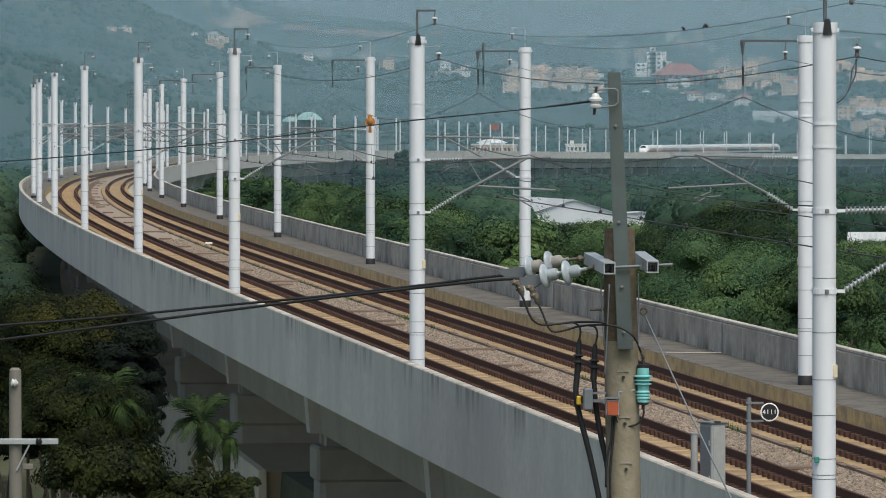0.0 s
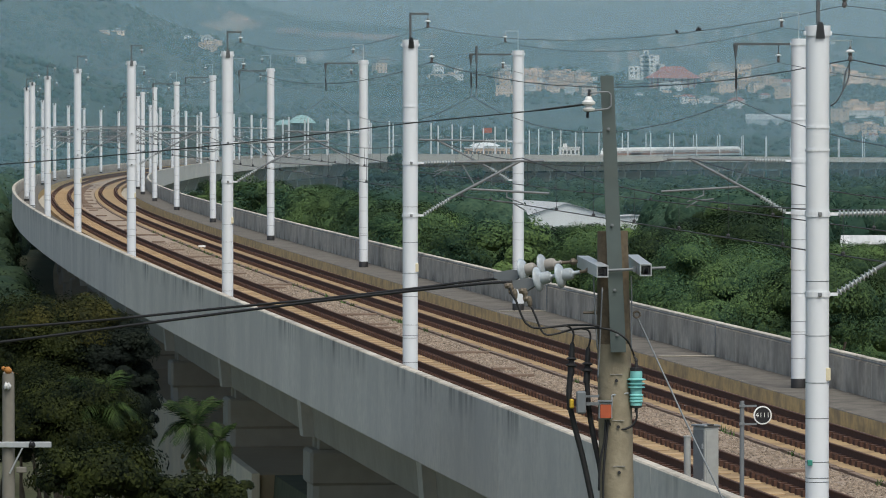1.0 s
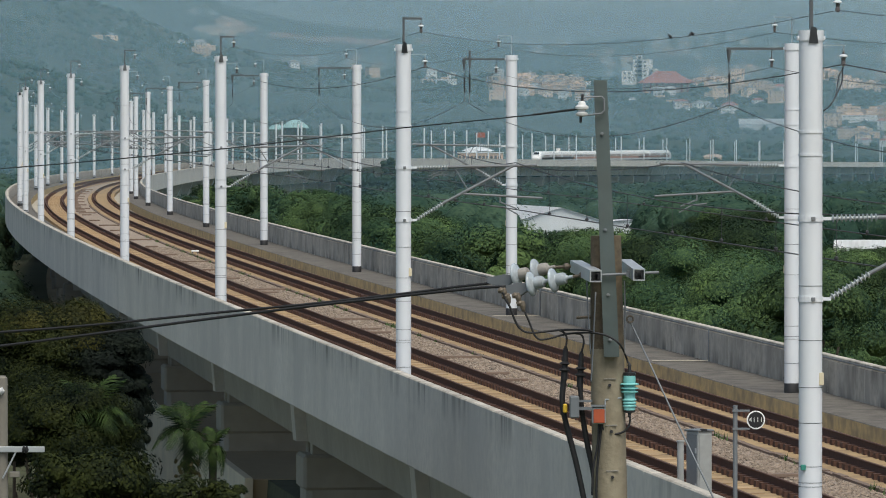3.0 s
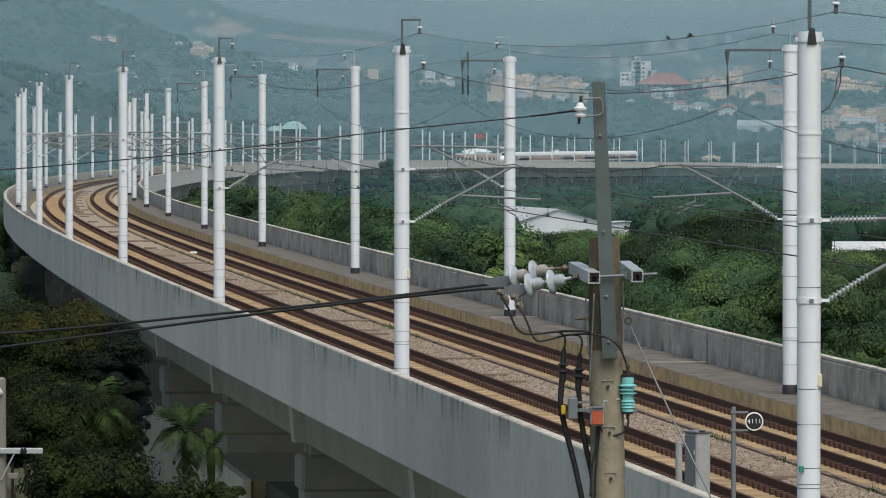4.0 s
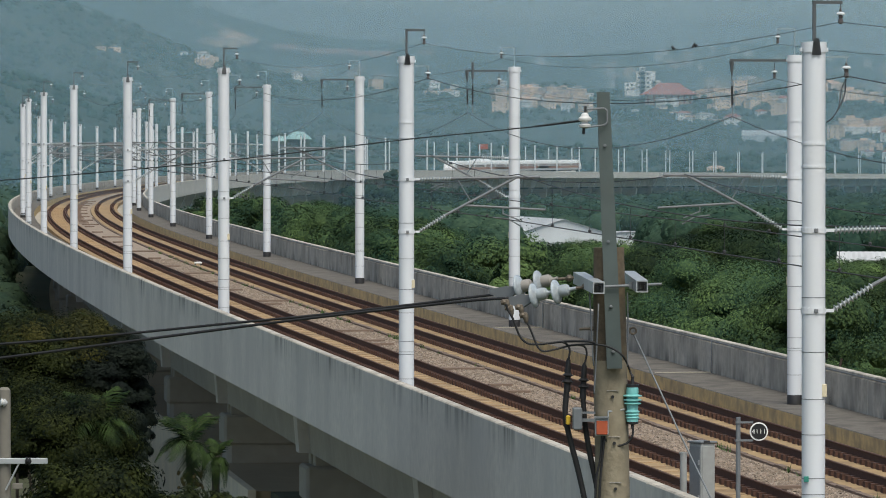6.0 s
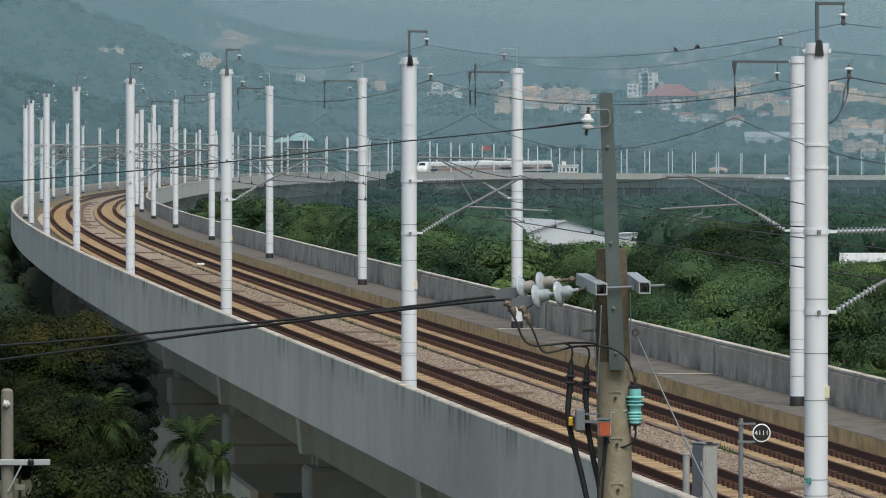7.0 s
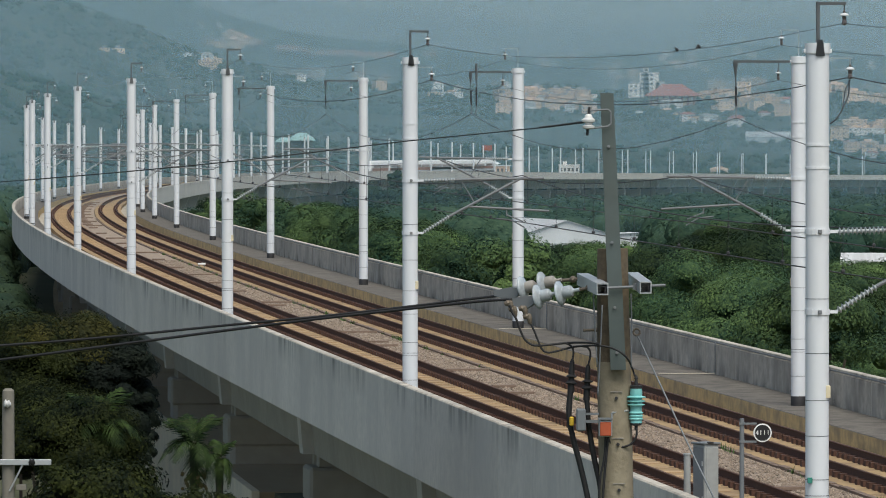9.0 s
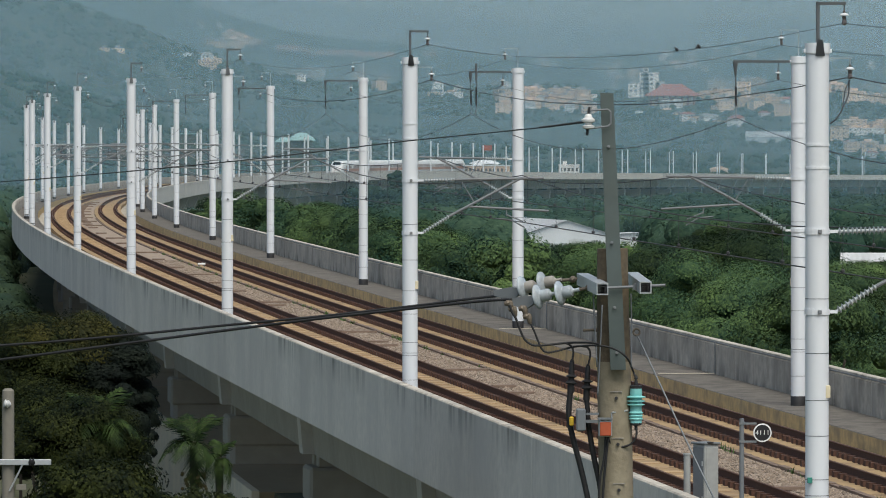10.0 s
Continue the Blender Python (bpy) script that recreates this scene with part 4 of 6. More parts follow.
# Tint and opacity are set per distance: bluish near, paler far.
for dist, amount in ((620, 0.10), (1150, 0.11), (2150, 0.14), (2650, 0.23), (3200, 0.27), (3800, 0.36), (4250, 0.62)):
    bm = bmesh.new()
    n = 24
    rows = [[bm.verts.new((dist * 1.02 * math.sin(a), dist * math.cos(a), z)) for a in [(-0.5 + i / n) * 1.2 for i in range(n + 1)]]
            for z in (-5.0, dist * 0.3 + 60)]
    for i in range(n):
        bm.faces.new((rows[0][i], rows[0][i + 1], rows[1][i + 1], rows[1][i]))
    tagged(part("haze", bm, air((0.26, 0.44, 0.52) if dist < 2000 else (0.30, 0.49, 0.58) if dist < 3000 else (0.56, 0.72, 0.80) if dist < 4000 else (0.86, 0.95, 0.97), amount)), "curved see-through sheet, tinted to stand in for haze", "haze", kind="structure")

# ---- utility pole with its fittings ----
POLE_D = 57.0
TIMBER = mat("weathered_pole_concrete", (0.27, 0.235, 0.165), 0.95, grain=(0.18, 0.15, 0.10), grain_amt=0.6, grain_scale=9.0, stain=(0.13, 0.10, 0.06),
             stain_scale=1.6, stain_amt=0.9, stretch=(1, 1, 0.35), bump=0.4)
OLIVE = mat("grey_green_steel", (0.095, 0.12, 0.115), 0.6, metal=0.3, grain_scale=8.0, stain=(0.09, 0.10, 0.09), stain_scale=2.5)
GALV = mat("bright_galvanised_steel", (0.45, 0.47, 0.48), 0.45, metal=0.5, grain_scale=10.0)
GLAZE = mat("pale_glazed_porcelain", (0.42, 0.48, 0.52), 0.2, grain=(0.24, 0.26, 0.27), grain_amt=0.5, grain_scale=25.0, stain=(0.22, 0.2, 0.17), stain_scale=6.0)
WHITE_GLAZE = mat("white_glazed_porcelain", (0.62, 0.62, 0.60), 0.25)
CEMENT = mat("insulator_cap", (0.30, 0.28, 0.25), 0.7, grain_scale=20.0)
TEAL = mat("turquoise_polymer", (0.22, 0.55, 0.53), 0.45)
ORANGE = mat("orange_red_paint", (0.42, 0.085, 0.03), 0.55, grain_scale=20.0, stain=(0.25, 0.05, 0.025), stain_scale=9.0)
YELLOW = mat("yellow_tape", (0.65, 0.42, 0.03), 0.6)
SHEATH = mat("black_cable_sheath", (0.009, 0.009, 0.01), 0.65, grain=(0.022, 0.022, 0.022), grain_amt=0.4, grain_scale=15)
BRASS = mat("dull_brass", (0.14, 0.115, 0.085), 0.6, metal=0.3, grain_scale=30)

BASE = seen(1136, 0, POLE_D)
BASE.z = LOW
pole = thing("utility_pole", "leaning concrete utility pole with a steel extension and cable ends", "utility pole", Matrix.Translation(BASE))


def at(x, y, d=POLE_D):
    return seen(x, y, d) - BASE


def piece(name, build, material, label="", parent=None, soft=False):
    bm = bmesh.new()
    build(bm)
    return part(name, bm, material, parent or pole, label, soft)


def pole_shaft(bm):
    tube(bm, (0, 0, -0.3), at(1086.5, 640), 0.20, 0.166, 24)


shaft = piece("shaft", pole_shaft, TIMBER, "stained tan concrete shaft", soft=True)
BROWN = mat("brown_stained_timber", (0.12, 0.09, 0.055), 0.95, grain=(0.06, 0.045, 0.03), grain_amt=0.7, grain_scale=14.0, stain=(0.17, 0.14, 0.09), stain_scale=2.0, stretch=(1, 1, 0.15), bump=0.5)
piece("upper_shaft", lambda bm: tube(bm, at(1086.5, 640), at(1084, 440), 0.166, 0.15, 24), BROWN, "brown stained upper shaft", soft=True)
for x, y in ((1091, 705), (1094, 787), (1096, 868)):
    def hole(bm, x=x, y=y):
        q = at(x, y, POLE_D - 0.175)
        tube(bm, q - Vector((0, 0.02, 0)), q + Vector((0, 0.03, 0)), 0.016, seg=10)
    piece("bolt_hole", hole, BLACK, "", shaft)
    def lip(bm, x=x, y=y):
        q = at(x, y - 11, POLE_D - 0.17)
        box(bm, q.x - 0.06, q.x + 0.06, q.y - 0.004, q.y + 0.01, q.z - 0.004, q.z + 0.004)
    piece("form_mark", lip, CEMENT, "", shaft)


def channel(bm):
    """A steel channel, open to the back, from y 655 up to y 165."""
    for (x0, y0, w0), (x1, y1, w1) in (((1094.5, 655, 27), (1074, 165, 23)),):
        lo, hi = at(x0, y0, POLE_D - 0.26), at(x1, y1, POLE_D - 0.26)
        h0, h1 = w0 * PX * POLE_D / 2, w1 * PX * POLE_D / 2
        sec = lambda c, h: [c + Vector(v) for v in ((-h, 0, 0), (h, 0, 0), (h, 0.075, 0), (h - 0.01, 0.075, 0), (h - 0.01, 0.01, 0), (-h + 0.01, 0.01, 0),
                                                    (-h + 0.01, 0.075, 0), (-h, 0.075, 0))]
        A, B = [bm.verts.new(v) for v in sec(lo, h0)], [bm.verts.new(v) for v in sec(hi, h1)]
        for i in range(8):
            bm.faces.new((A[i], A[(i + 1) % 8], B[(i + 1) % 8], B[i]))
        bm.faces.new(A[::-1])
        bm.faces.new(B)


piece("steel_extension", channel, OLIVE, "grey-green steel channel")
for x, y in ((1088, 545), (1092, 625), (1083, 430), (1077, 260)):
    piece("bolt", lambda bm, x=x, y=y: lathe(bm, [(0.018, 0), (0.018, 0.012), (0.009, 0.014), (0.009, 0.03)], 6,
                                             along(at(x, y, POLE_D - 0.262), at(x, y, POLE_D - 0.4))), STEEL)


def hollow(bm, x, y, xf, yf):
    """A square steel tube that runs back from its open end."""
    a, b = at(x, y, POLE_D - 0.7), at(xf, yf, POLE_D + 0.9)
    m = along(a, b)
    L, o, i = (b - a).length, 0.058, 0.046
    ring = lambda h, z: [bm.verts.new(m @ Vector(v)) for v in ((-h, -h, z), (h, -h, z), (h, h, z), (-h, h, z))]
    o0, o1, i0, i1 = ring(o, 0), ring(o, L), ring(i, 0), ring(i, 0.35)
    for k in range(4):
        n = (k + 1) % 4
        bm.faces.new((o0[n], o0[k], o1[k], o1[n]))
        bm.faces.new((i0[k], i0[n], i1[n], i1[k]))
        bm.faces.new((o0[k], o0[n], i0[n], i0[k]))
    bm.faces.new(o1)
    bm.faces.new(i1)


for x, y, xf, yf in ((1066.5, 512, 1031, 494), (1143, 509.5, 1119, 492)):
    arm = piece("crossarm", lambda bm: hollow(bm, x, y, xf, yf), GALV, "square galvanised steel tube")
    # Lips in black: the dark inside of the tube end is put into colour.
    def lips(bm):
        q = at(x, y, POLE_D - 0.69)
        box(bm, q.x - 0.035, q.x + 0.035, q.y - 0.006, q.y + 0.03, q.z + 0.02, q.z + 0.028)
        box(bm, q.x - 0.03, q.x - 0.022, q.y - 0.006, q.y + 0.03, q.z - 0.04, q.z + 0.02)
        box(bm, q.x + 0.022, q.x + 0.03, q.y - 0.006, q.y + 0.03, q.z - 0.04, q.z + 0.02)
    piece("inner_lip", lips, BLACK, "", arm)
piece("through_rod", lambda bm: (tube(bm, at(1076, 510, POLE_D - 0.3), at(1178, 505, POLE_D - 0.3), 0.014, seg=8),
                                 tube(bm, at(1124, 513, POLE_D - 0.3), at(1124, 502, POLE_D - 0.3), 0.026, seg=6)), STEEL)
piece("step_bolt", lambda bm: (tube(bm, at(1032, 585), at(1058, 584), 0.014, seg=8), lathe(bm, [(0.022, 0), (0.022, 0.05)], 8, along(at(1051, 584), at(1058, 584)))), BRASS)
for pts in ([(1050, 517), (1052, 560), (1057, 650)], [(1117, 520), (1118, 580), (1117, 650)], [(1066, 540), (1061, 650), (1058, 700)]):
    cable("down_wire", bend([at(x, y, POLE_D - 0.24) for x, y in pts]), 0.008, STEEL, pole)


def disc(name, c, axis, r, k):
    """A cap-and-skirt disc insulator."""
    m = along(c, c + axis)
    bm = bmesh.new()
    lathe(bm, [(0.02, 0.012), (0.05, 0.004), (r * 0.8, -0.012), (r * 0.97, -0.024), (r * 1.02, -0.02), (r * 1.03, -0.012), (r * 0.98, 0.0), (r * 0.8, 0.012), (0.06, 0.026), (0.052, 0.05)], 28, m)
    d = part(name, bm, GLAZE, pole, "pale glazed disc insulator", soft=True)
    bm = bmesh.new()
    lathe(bm, [(0.058, 0.028), (0.062, 0.05), (0.06, 0.10), (0.052, 0.12), (0.03, 0.13), (0.018, 0.15), (0.018, 0.2)], 16, m)
    part("cap", bm, GLAZE if k else CEMENT, d, "", soft=True)


for chain in (((954, 525), (993, 519), (1020, 512), (1050, 509)), ((927, 510), (962, 502), (990, 496), (1022, 494))):
    d0 = POLE_D + (0.25 if chain[0][0] > 940 else 0.8)
    dirn = (at(*chain[2], d0 - 0.15) - at(*chain[0], d0)).normalized()
    disc("disc_insulator", at(*chain[0], d0), dirn, 0.12, chain[0][0] > 940)
    disc("disc_insulator", at(*chain[1], d0 - 0.1), dirn, 0.12, chain[0][0] > 940)
    piece("shackle", lambda bm: (tube(bm, at(chain[1][0] + 24, chain[1][1] - 5, d0 - 0.15), at(*chain[3], d0 - 0.2), 0.016, seg=8),
                                 lathe(bm, [(0.012, 0), (0.034, 0.02), (0.034, 0.05), (0.012, 0.07)], 8, along(at(chain[3][0] - 14, chain[3][1] + 1, d0 - 0.2), at(*chain[3], d0 - 0.2)))),
          BRASS, "weathered brass shackle")
    def wedge(bm):
        a, b = at(chain[0][0] - 3, chain[0][1] + 2, d0), at(chain[0][0] - 52, chain[0][1] + 9, d0 + 0.15)
        zax = (b - a).normalized()
        xax = (Vector((0, 0, -1)) + zax * zax.z).normalized()
        m = Matrix.Translation(a) @ Matrix((xax, zax.cross(xax), zax)).transposed().to_4x4()
        L = (b - a).length
        pr = [(-0.018, 0.02), (0.06, 0.04), (0.10, L * 0.45), (0.025, L), (-0.025, L), (-0.035, L * 0.4)]
        A = [bm.verts.new(m @ Vector((u, -0.022, v))) for u, v in pr]
        B = [bm.verts.new(m @ Vector((u, 0.022, v))) for u, v in pr]
        bm.faces.new(A), bm.faces.new(B[::-1])
        for i in range(6):
            bm.faces.new((A[i], B[i], B[(i + 1) % 6], A[(i + 1) % 6]))
        bmesh.ops.recalc_face_normals(bm, faces=bm.faces[:])
    piece("wedge_clamp", wedge, STEEL, "grey wedge clamp")
for x, y in ((911, 551), (904, 541), (929, 550), (937, 564)):
    piece("line_connector", lambda bm: (lathe(bm, [(0.012, -0.05), (0.024, -0.04), (0.03, 0.0), (0.022, 0.04), (0.012, 0.06)], 10, along(at(x, y), at(x + 3, y + 20))),
                                        lathe(bm, [(0.02, -0.03), (0.032, 0), (0.02, 0.03)], 8, along(at(x - 6, y - 4), at(x + 8, y - 8)))), BRASS, "bolted line connector")

# jumpers and cable ends
for pts in ([(902, 540), (906, 552), (914, 566), (924, 592), (934, 606), (953, 612), (1006, 607), (1045, 607), (1060, 609)],
            [(940, 574), (948, 592), (958, 616), (968, 624), (985, 622), (1017, 614), (1060, 612), (1090, 619), (1110, 634), (1120, 655), (1125, 668)],
            [(1000, 607), (1010, 612), (1015, 622), (1013, 640)], [(1030, 613), (1041, 616), (1045, 628), (1041, 648)]):
    cable("jumper", bend([at(x, y, POLE_D - (0.38 if 1040 < x < 1112 and pts[0][0] < 990 else 0.1)) for x, y in pts]), 0.0115 if pts[0][0] < 990 and pts[0][1] < 560 else 0.0105, SHEATH, pole, "black jumper cable", seg=3)
for top, y0, y1, low in (((1013, 636), 663, 690, [(1009, 700), (1007, 735), (1013, 770), (1026, 820), (1036, 862), (1050, 930), (1062, 1000)]),
                         ((1041, 645), 672, 703, [(1039, 712), (1043, 760), (1052, 812), (1062, 860), (1070, 930), (1074, 1000)])):
    def boot(bm):
        a, b = at(*top), at(top[0] - 3, y1 + 6)
        L = (b - a).length
        k = (y0 - top[1]) * PX * POLE_D
        lathe(bm, [(0.012, 0), (0.024, 0.03), (0.03, k), (0.058, k + 0.02), (0.03, k + 0.035), (0.03, k + 0.06), (0.06, k + 0.085), (0.032, k + 0.10), (0.034, L)], 14, along(a, b))
    piece("cable_end", boot, SHEATH, "black shedded cable end", soft=True)
    cable("power_cable", bend([at(top[0] - 3, y1, POLE_D)] + [at(x, y) for x, y in low]), 0.029, SHEATH, pole, "thick black cable", seg=3)
for pts in ([(1072, 772), (1070, 810), (1062, 850), (1060, 900)], [(1077, 772), (1074, 800), (1068, 870), (1068, 920)]):
    cable("thin_cable", bend([at(x, y, POLE_D - 0.2) for x, y in pts]), 0.012, SHEATH, pole, "", seg=3)


def grey_box(bm):
    a, b = at(1020, 763, POLE_D - 0.1), at(1037, 724, POLE_D - 0.1)
    box(bm, a.x, b.x, a.y - 0.08, a.y + 0.1, a.z, b.z, 0.012)
    box(bm, b.x, b.x + 0.13, a.y - 0.02, a.y + 0.02, (a.z + b.z) / 2 - 0.03, (a.z + b.z) / 2)
    box(bm, b.x, b.x + 0.13, a.y - 0.02, a.y + 0.02, b.z - 0.06, b.z - 0.04)


piece("cable_clamp_box", grey_box, STEEL, "small grey steel box")
tag = at(1012, 746, POLE_D - 0.05)
piece("phase_tag", lambda bm: box(bm, tag.x - 0.022, tag.x + 0.022, tag.y - 0.045, tag.y + 0.04, tag.z - 0.045, tag.z + 0.045, 0.01), YELLOW, "yellow tag")
rb = at(1071.5, 758, POLE_D - 0.24)
rbox = piece("meter_box", lambda bm: box(bm, rb.x - 0.066, rb.x + 0.066, rb.y - 0.07, rb.y + 0.06, rb.z - 0.085, rb.z + 0.085, 0.012), GALV, "small grey box with an orange-red lid")
piece("lid", lambda bm: box(bm, rb.x - 0.054, rb.x + 0.056, rb.y - 0.085, rb.y - 0.068, rb.z - 0.075, rb.z + 0.062, 0.006), ORANGE, "orange-red lid", rbox)
piece("hood", lambda bm: box(bm, rb.x - 0.075, rb.x + 0.07, rb.y - 0.1, rb.y + 0.04, rb.z + 0.086, rb.z + 0.1), STEEL, "", rbox)


def arrester(bm):
    lo, hi = at(1126, 749, POLE_D - 0.1), at(1126, 688, POLE_D - 0.1)
    L = (hi - lo).length
    rings = [(0.058, 0.0)]
    for z, r in ((0.04, 0.068), (0.07, 0.068), (0.10, 0.07), (0.18, 0.086), (0.215, 0.09), (0.255, 0.096)):
        rings += [(0.058, z - 0.014), (r, z - 0.004), (r, z + 0.003), (0.056, z + 0.014)]
    rings += [(0.062, L - 0.05), (0.058, L)]
    lathe(bm, rings, 20, along(lo, hi))


arr = piece("surge_arrester", arrester, TEAL, "turquoise ribbed surge arrester", soft=True)
piece("end_cap", lambda bm: lathe(bm, [(0.06, 0), (0.062, 0.03), (0.02, 0.034), (0.014, 0.09), (0.02, 0.10), (0.008, 0.13)], 14, along(at(1126, 688, POLE_D - 0.1), at(1126, 660, POLE_D - 0.1))), BLACK, "dark end cap", arr)
piece("end_cap", lambda bm: lathe(bm, [(0.058, 0), (0.055, 0.022), (0.016, 0.03), (0.016, 0.07)], 14, along(at(1126, 749, POLE_D - 0.1), at(1126, 790, POLE_D - 0.1))), BLACK, "dark end cap", arr)
cable("earth_lead", bend([at(x, y, POLE_D - 0.15) for x, y in ((1127, 758), (1126, 774), (1116, 787), (1098, 792), (1084, 788), (1077, 776))]), 0.011, SHEATH, pole, "", seg=3)
piece("bracket", lambda bm: (tube(bm, at(1083, 748, POLE_D - 0.17), at(1083, 731, POLE_D - 0.17), 0.008, seg=6), tube(bm, at(1083, 731, POLE_D - 0.17), at(1112, 727, POLE_D - 0.12), 0.01, seg=6)), GALV)
# guy wire with its eye
piece("guy_eye", lambda bm: [tube(bm, at(1127 + 6 * math.cos(k * 0.785), 588 + 6 * math.sin(k * 0.785)), at(1127 + 6 * math.cos((k + 1) * 0.785), 588 + 6 * math.sin((k + 1) * 0.785)), 0.01, seg=6)
                             for k in range(8)], BRASS)
cable("guy_wire", [at(1128, 594), at(1134, 606), at(1210, 770, POLE_D - 0.6), at(1330, 1020, POLE_D - 1.4), at(2100, 2620, POLE_D - 6.5)], 0.009, STEEL, pole, "slack grey guy wire", seg=3)
# pin insulator on its bracket at the top
piece("top_bracket", lambda bm: [tube(bm, at(*a, POLE_D - 0.3), at(*b, POLE_D - 0.3), 0.009, seg=8) for a, b in
                                 zip(((1041, 196), (1076, 194), (1081, 199), (1081, 219), (1076, 224)), ((1076, 194), (1081, 199), (1081, 219), (1076, 224), (1041, 228)))], STEEL)
piece("pin_insulator", lambda bm: lathe(bm, [(0.03, 0), (0.058, 0.01), (0.062, 0.03), (0.036, 0.045), (0.034, 0.06), (0.066, 0.075), (0.068, 0.095), (0.04, 0.115), (0.036, 0.135), (0.02, 0.15)], 18,
                                        along(at(1041.5, 229, POLE_D - 0.3), at(1041.5, 190, POLE_D - 0.3))), WHITE_GLAZE, "white porcelain pin insulator", soft=True)
piece("pin", lambda bm: tube(bm, at(1039, 240, POLE_D - 0.3), at(1043, 190, POLE_D - 0.3), 0.014, seg=6), BLACK)


def span_wire(name, label, pts, r, d0=POLE_D - 0.3, drift=0.45):
    """A wire from the pole off to the west, drifting away with its width."""
    P = [seen(x, y, d0 + (pts[0][0] - x) * PX * POLE_D * drift) for x, y in pts]
    return tagged(cable(name, bend(P, 10), r, SHEATH, None, "", 3), label, "overhead cable")


span_wire("service_wire", "thin black wire strung from the pole top", [(1034, 217), (985, 223), (900, 232), (728, 249), (560, 269), (400, 287), (200, 306), (0, 322), (-300, 340)], 0.006)
span_wire("wire_tie", "thick black wrapped end of the pole-top wire", [(1034, 216), (1010, 219), (985, 222.5), (955, 226)], 0.010)
span_wire("power_line", "heavy black cable sagging from the disc insulators", [(880, 524), (810, 532), (740, 541), (560, 561), (400, 576), (180, 598), (0, 612), (-300, 632)], 0.0135, POLE_D + 0.95)
span_wire("power_line", "heavy black cable sagging from the disc insulators", [(906, 530), (850, 533.5), (740, 545), (560, 565), (400, 585), (180, 614), (0, 637), (-300, 672)], 0.0145, POLE_D + 0.35)

# ---- smaller pole beside the trees ----
D2 = 100.0
B2 = seen(14, 0, D2)
B2.z = LOW
pole2 = thing("utility_pole", "plain grey concrete pole with a steel crossarm among trees", "utility pole", Matrix.Translation(B2))
q = lambda x, y, d=D2: seen(x, y, d) - B2
GREY_POLE = mat("grey_pole_concrete", (0.18, 0.168, 0.14), 0.95, grain_scale=9.0, stain=(0.15, 0.14, 0.11), stain_scale=1.5)
bm = bmesh.new()
lathe(bm, [(0.14, -0.3), (0.105, q(17, 700).z), (0.1, q(17, 692).z), (0.06, q(17, 688).z)], 18)
part("shaft", bm, GREY_POLE, pole2, soft=True)
bm = bmesh.new()
a_ = q(91, 818)
box(bm, -1.1, a_.x, -0.16, -0.1, a_.z - 0.05, a_.z + 0.05, 0.008)
part("crossarm", bm, GALV, pole2, "galvanised crossarm")
bm = bmesh.new()
tube(bm, q(40, 822, D2 - 0.14), q(16, 870, D2 - 0.14), 0.016, seg=6)
part("brace", bm, GALV, pole2)
for x, y in ((50, 816), (6, 712)):
    bm = bmesh.new()
    lathe(bm, [(0.03, 0), (0.075, 0.02), (0.05, 0.05), (0.075, 0.08), (0.04, 0.11), (0.02, 0.13)], 12, along(q(x, y + 2, D2 - 0.13), q(x + 12, y + 4, D2 - 0.13)))
    part("insulator", bm, WHITE_GLAZE if y < 800 else SHEATH, pole2, soft=True)
bm = bmesh.new()
box(bm, q(28, 862).x, q(46, 862).x, -0.1, 0.05, q(28, 868).z, q(28, 858).z, 0.01)
part("step", bm, GREY_POLE, pole2)


def line_s(x, a, dz=0.0):
    """How far along the line a place at offset a stands behind the direction x of the lens."""
    best = min(((abs(784 + p.x / p.y / PX - x), s_) for s_ in [v * 0.25 for v in range(-320, 900)] for p in (on(s_, a, dz),)))
    return best[1]


# ---- trackside cabinet and marker ----
CABINET = mat("grey_cabinet_paint", (0.33, 0.34, 0.33), 0.5, grain_scale=10.0, stain=(0.24, 0.24, 0.22), stain_scale=3.0)
cab = thing("equipment_cabinet", "grey steel equipment cabinet beside the track", "cabinet", station(line_s(1250, -4.6), -4.6, -0.0) @ pose(0, 0, 0, 0, 0, 24))
bm = bmesh.new()
box(bm, -0.17, 0.17, -0.21, 0.21, 0.0, 1.48, 0.015)
part("body", bm, CABINET, cab)
bm = bmesh.new()
box(bm, -0.2, 0.2, -0.24, 0.24, 1.48, 1.52, 0.01)
part("roof", bm, STEEL, cab)
bm = bmesh.new()
box(bm, -0.14, 0.14, -0.225, -0.21, 0.08, 1.42, 0.006)
part("door", bm, CABINET, cab, "flat grey door")
# The left face's darker tone is put into an added dark panel.
bm = bmesh.new()
box(bm, -0.182, -0.17, -0.18, 0.18, 0.08, 1.42, 0.004)
side_door = part("side_door", bm, STEEL, cab, "dark grey panel on the left side")
for z in (0.4, 1.1):
    bm = bmesh.new()
    box(bm, -0.195, -0.182, -0.17, -0.13, z - 0.05, z + 0.05)
    part("hinge", bm, GALV, side_door)
bm = bmesh.new()
box(bm, -0.12, 0.02, -0.25, -0.2, 1.5, 1.535, 0.004)
part("lifting_lug", bm, BLACK, cab)
post = thing("short_post", "short grey metal post beside the cabinet", "post", station(line_s(1216, -4.7), -4.7, 0.0))
bm = bmesh.new()
tube(bm, (0, 0, 0), (0, 0, 1.17), 0.07, seg=14)
tube(bm, (0, 0, 1.17), (0, 0, 1.2), 0.082, seg=14)
part("tube", bm, CABINET, post, soft=True)

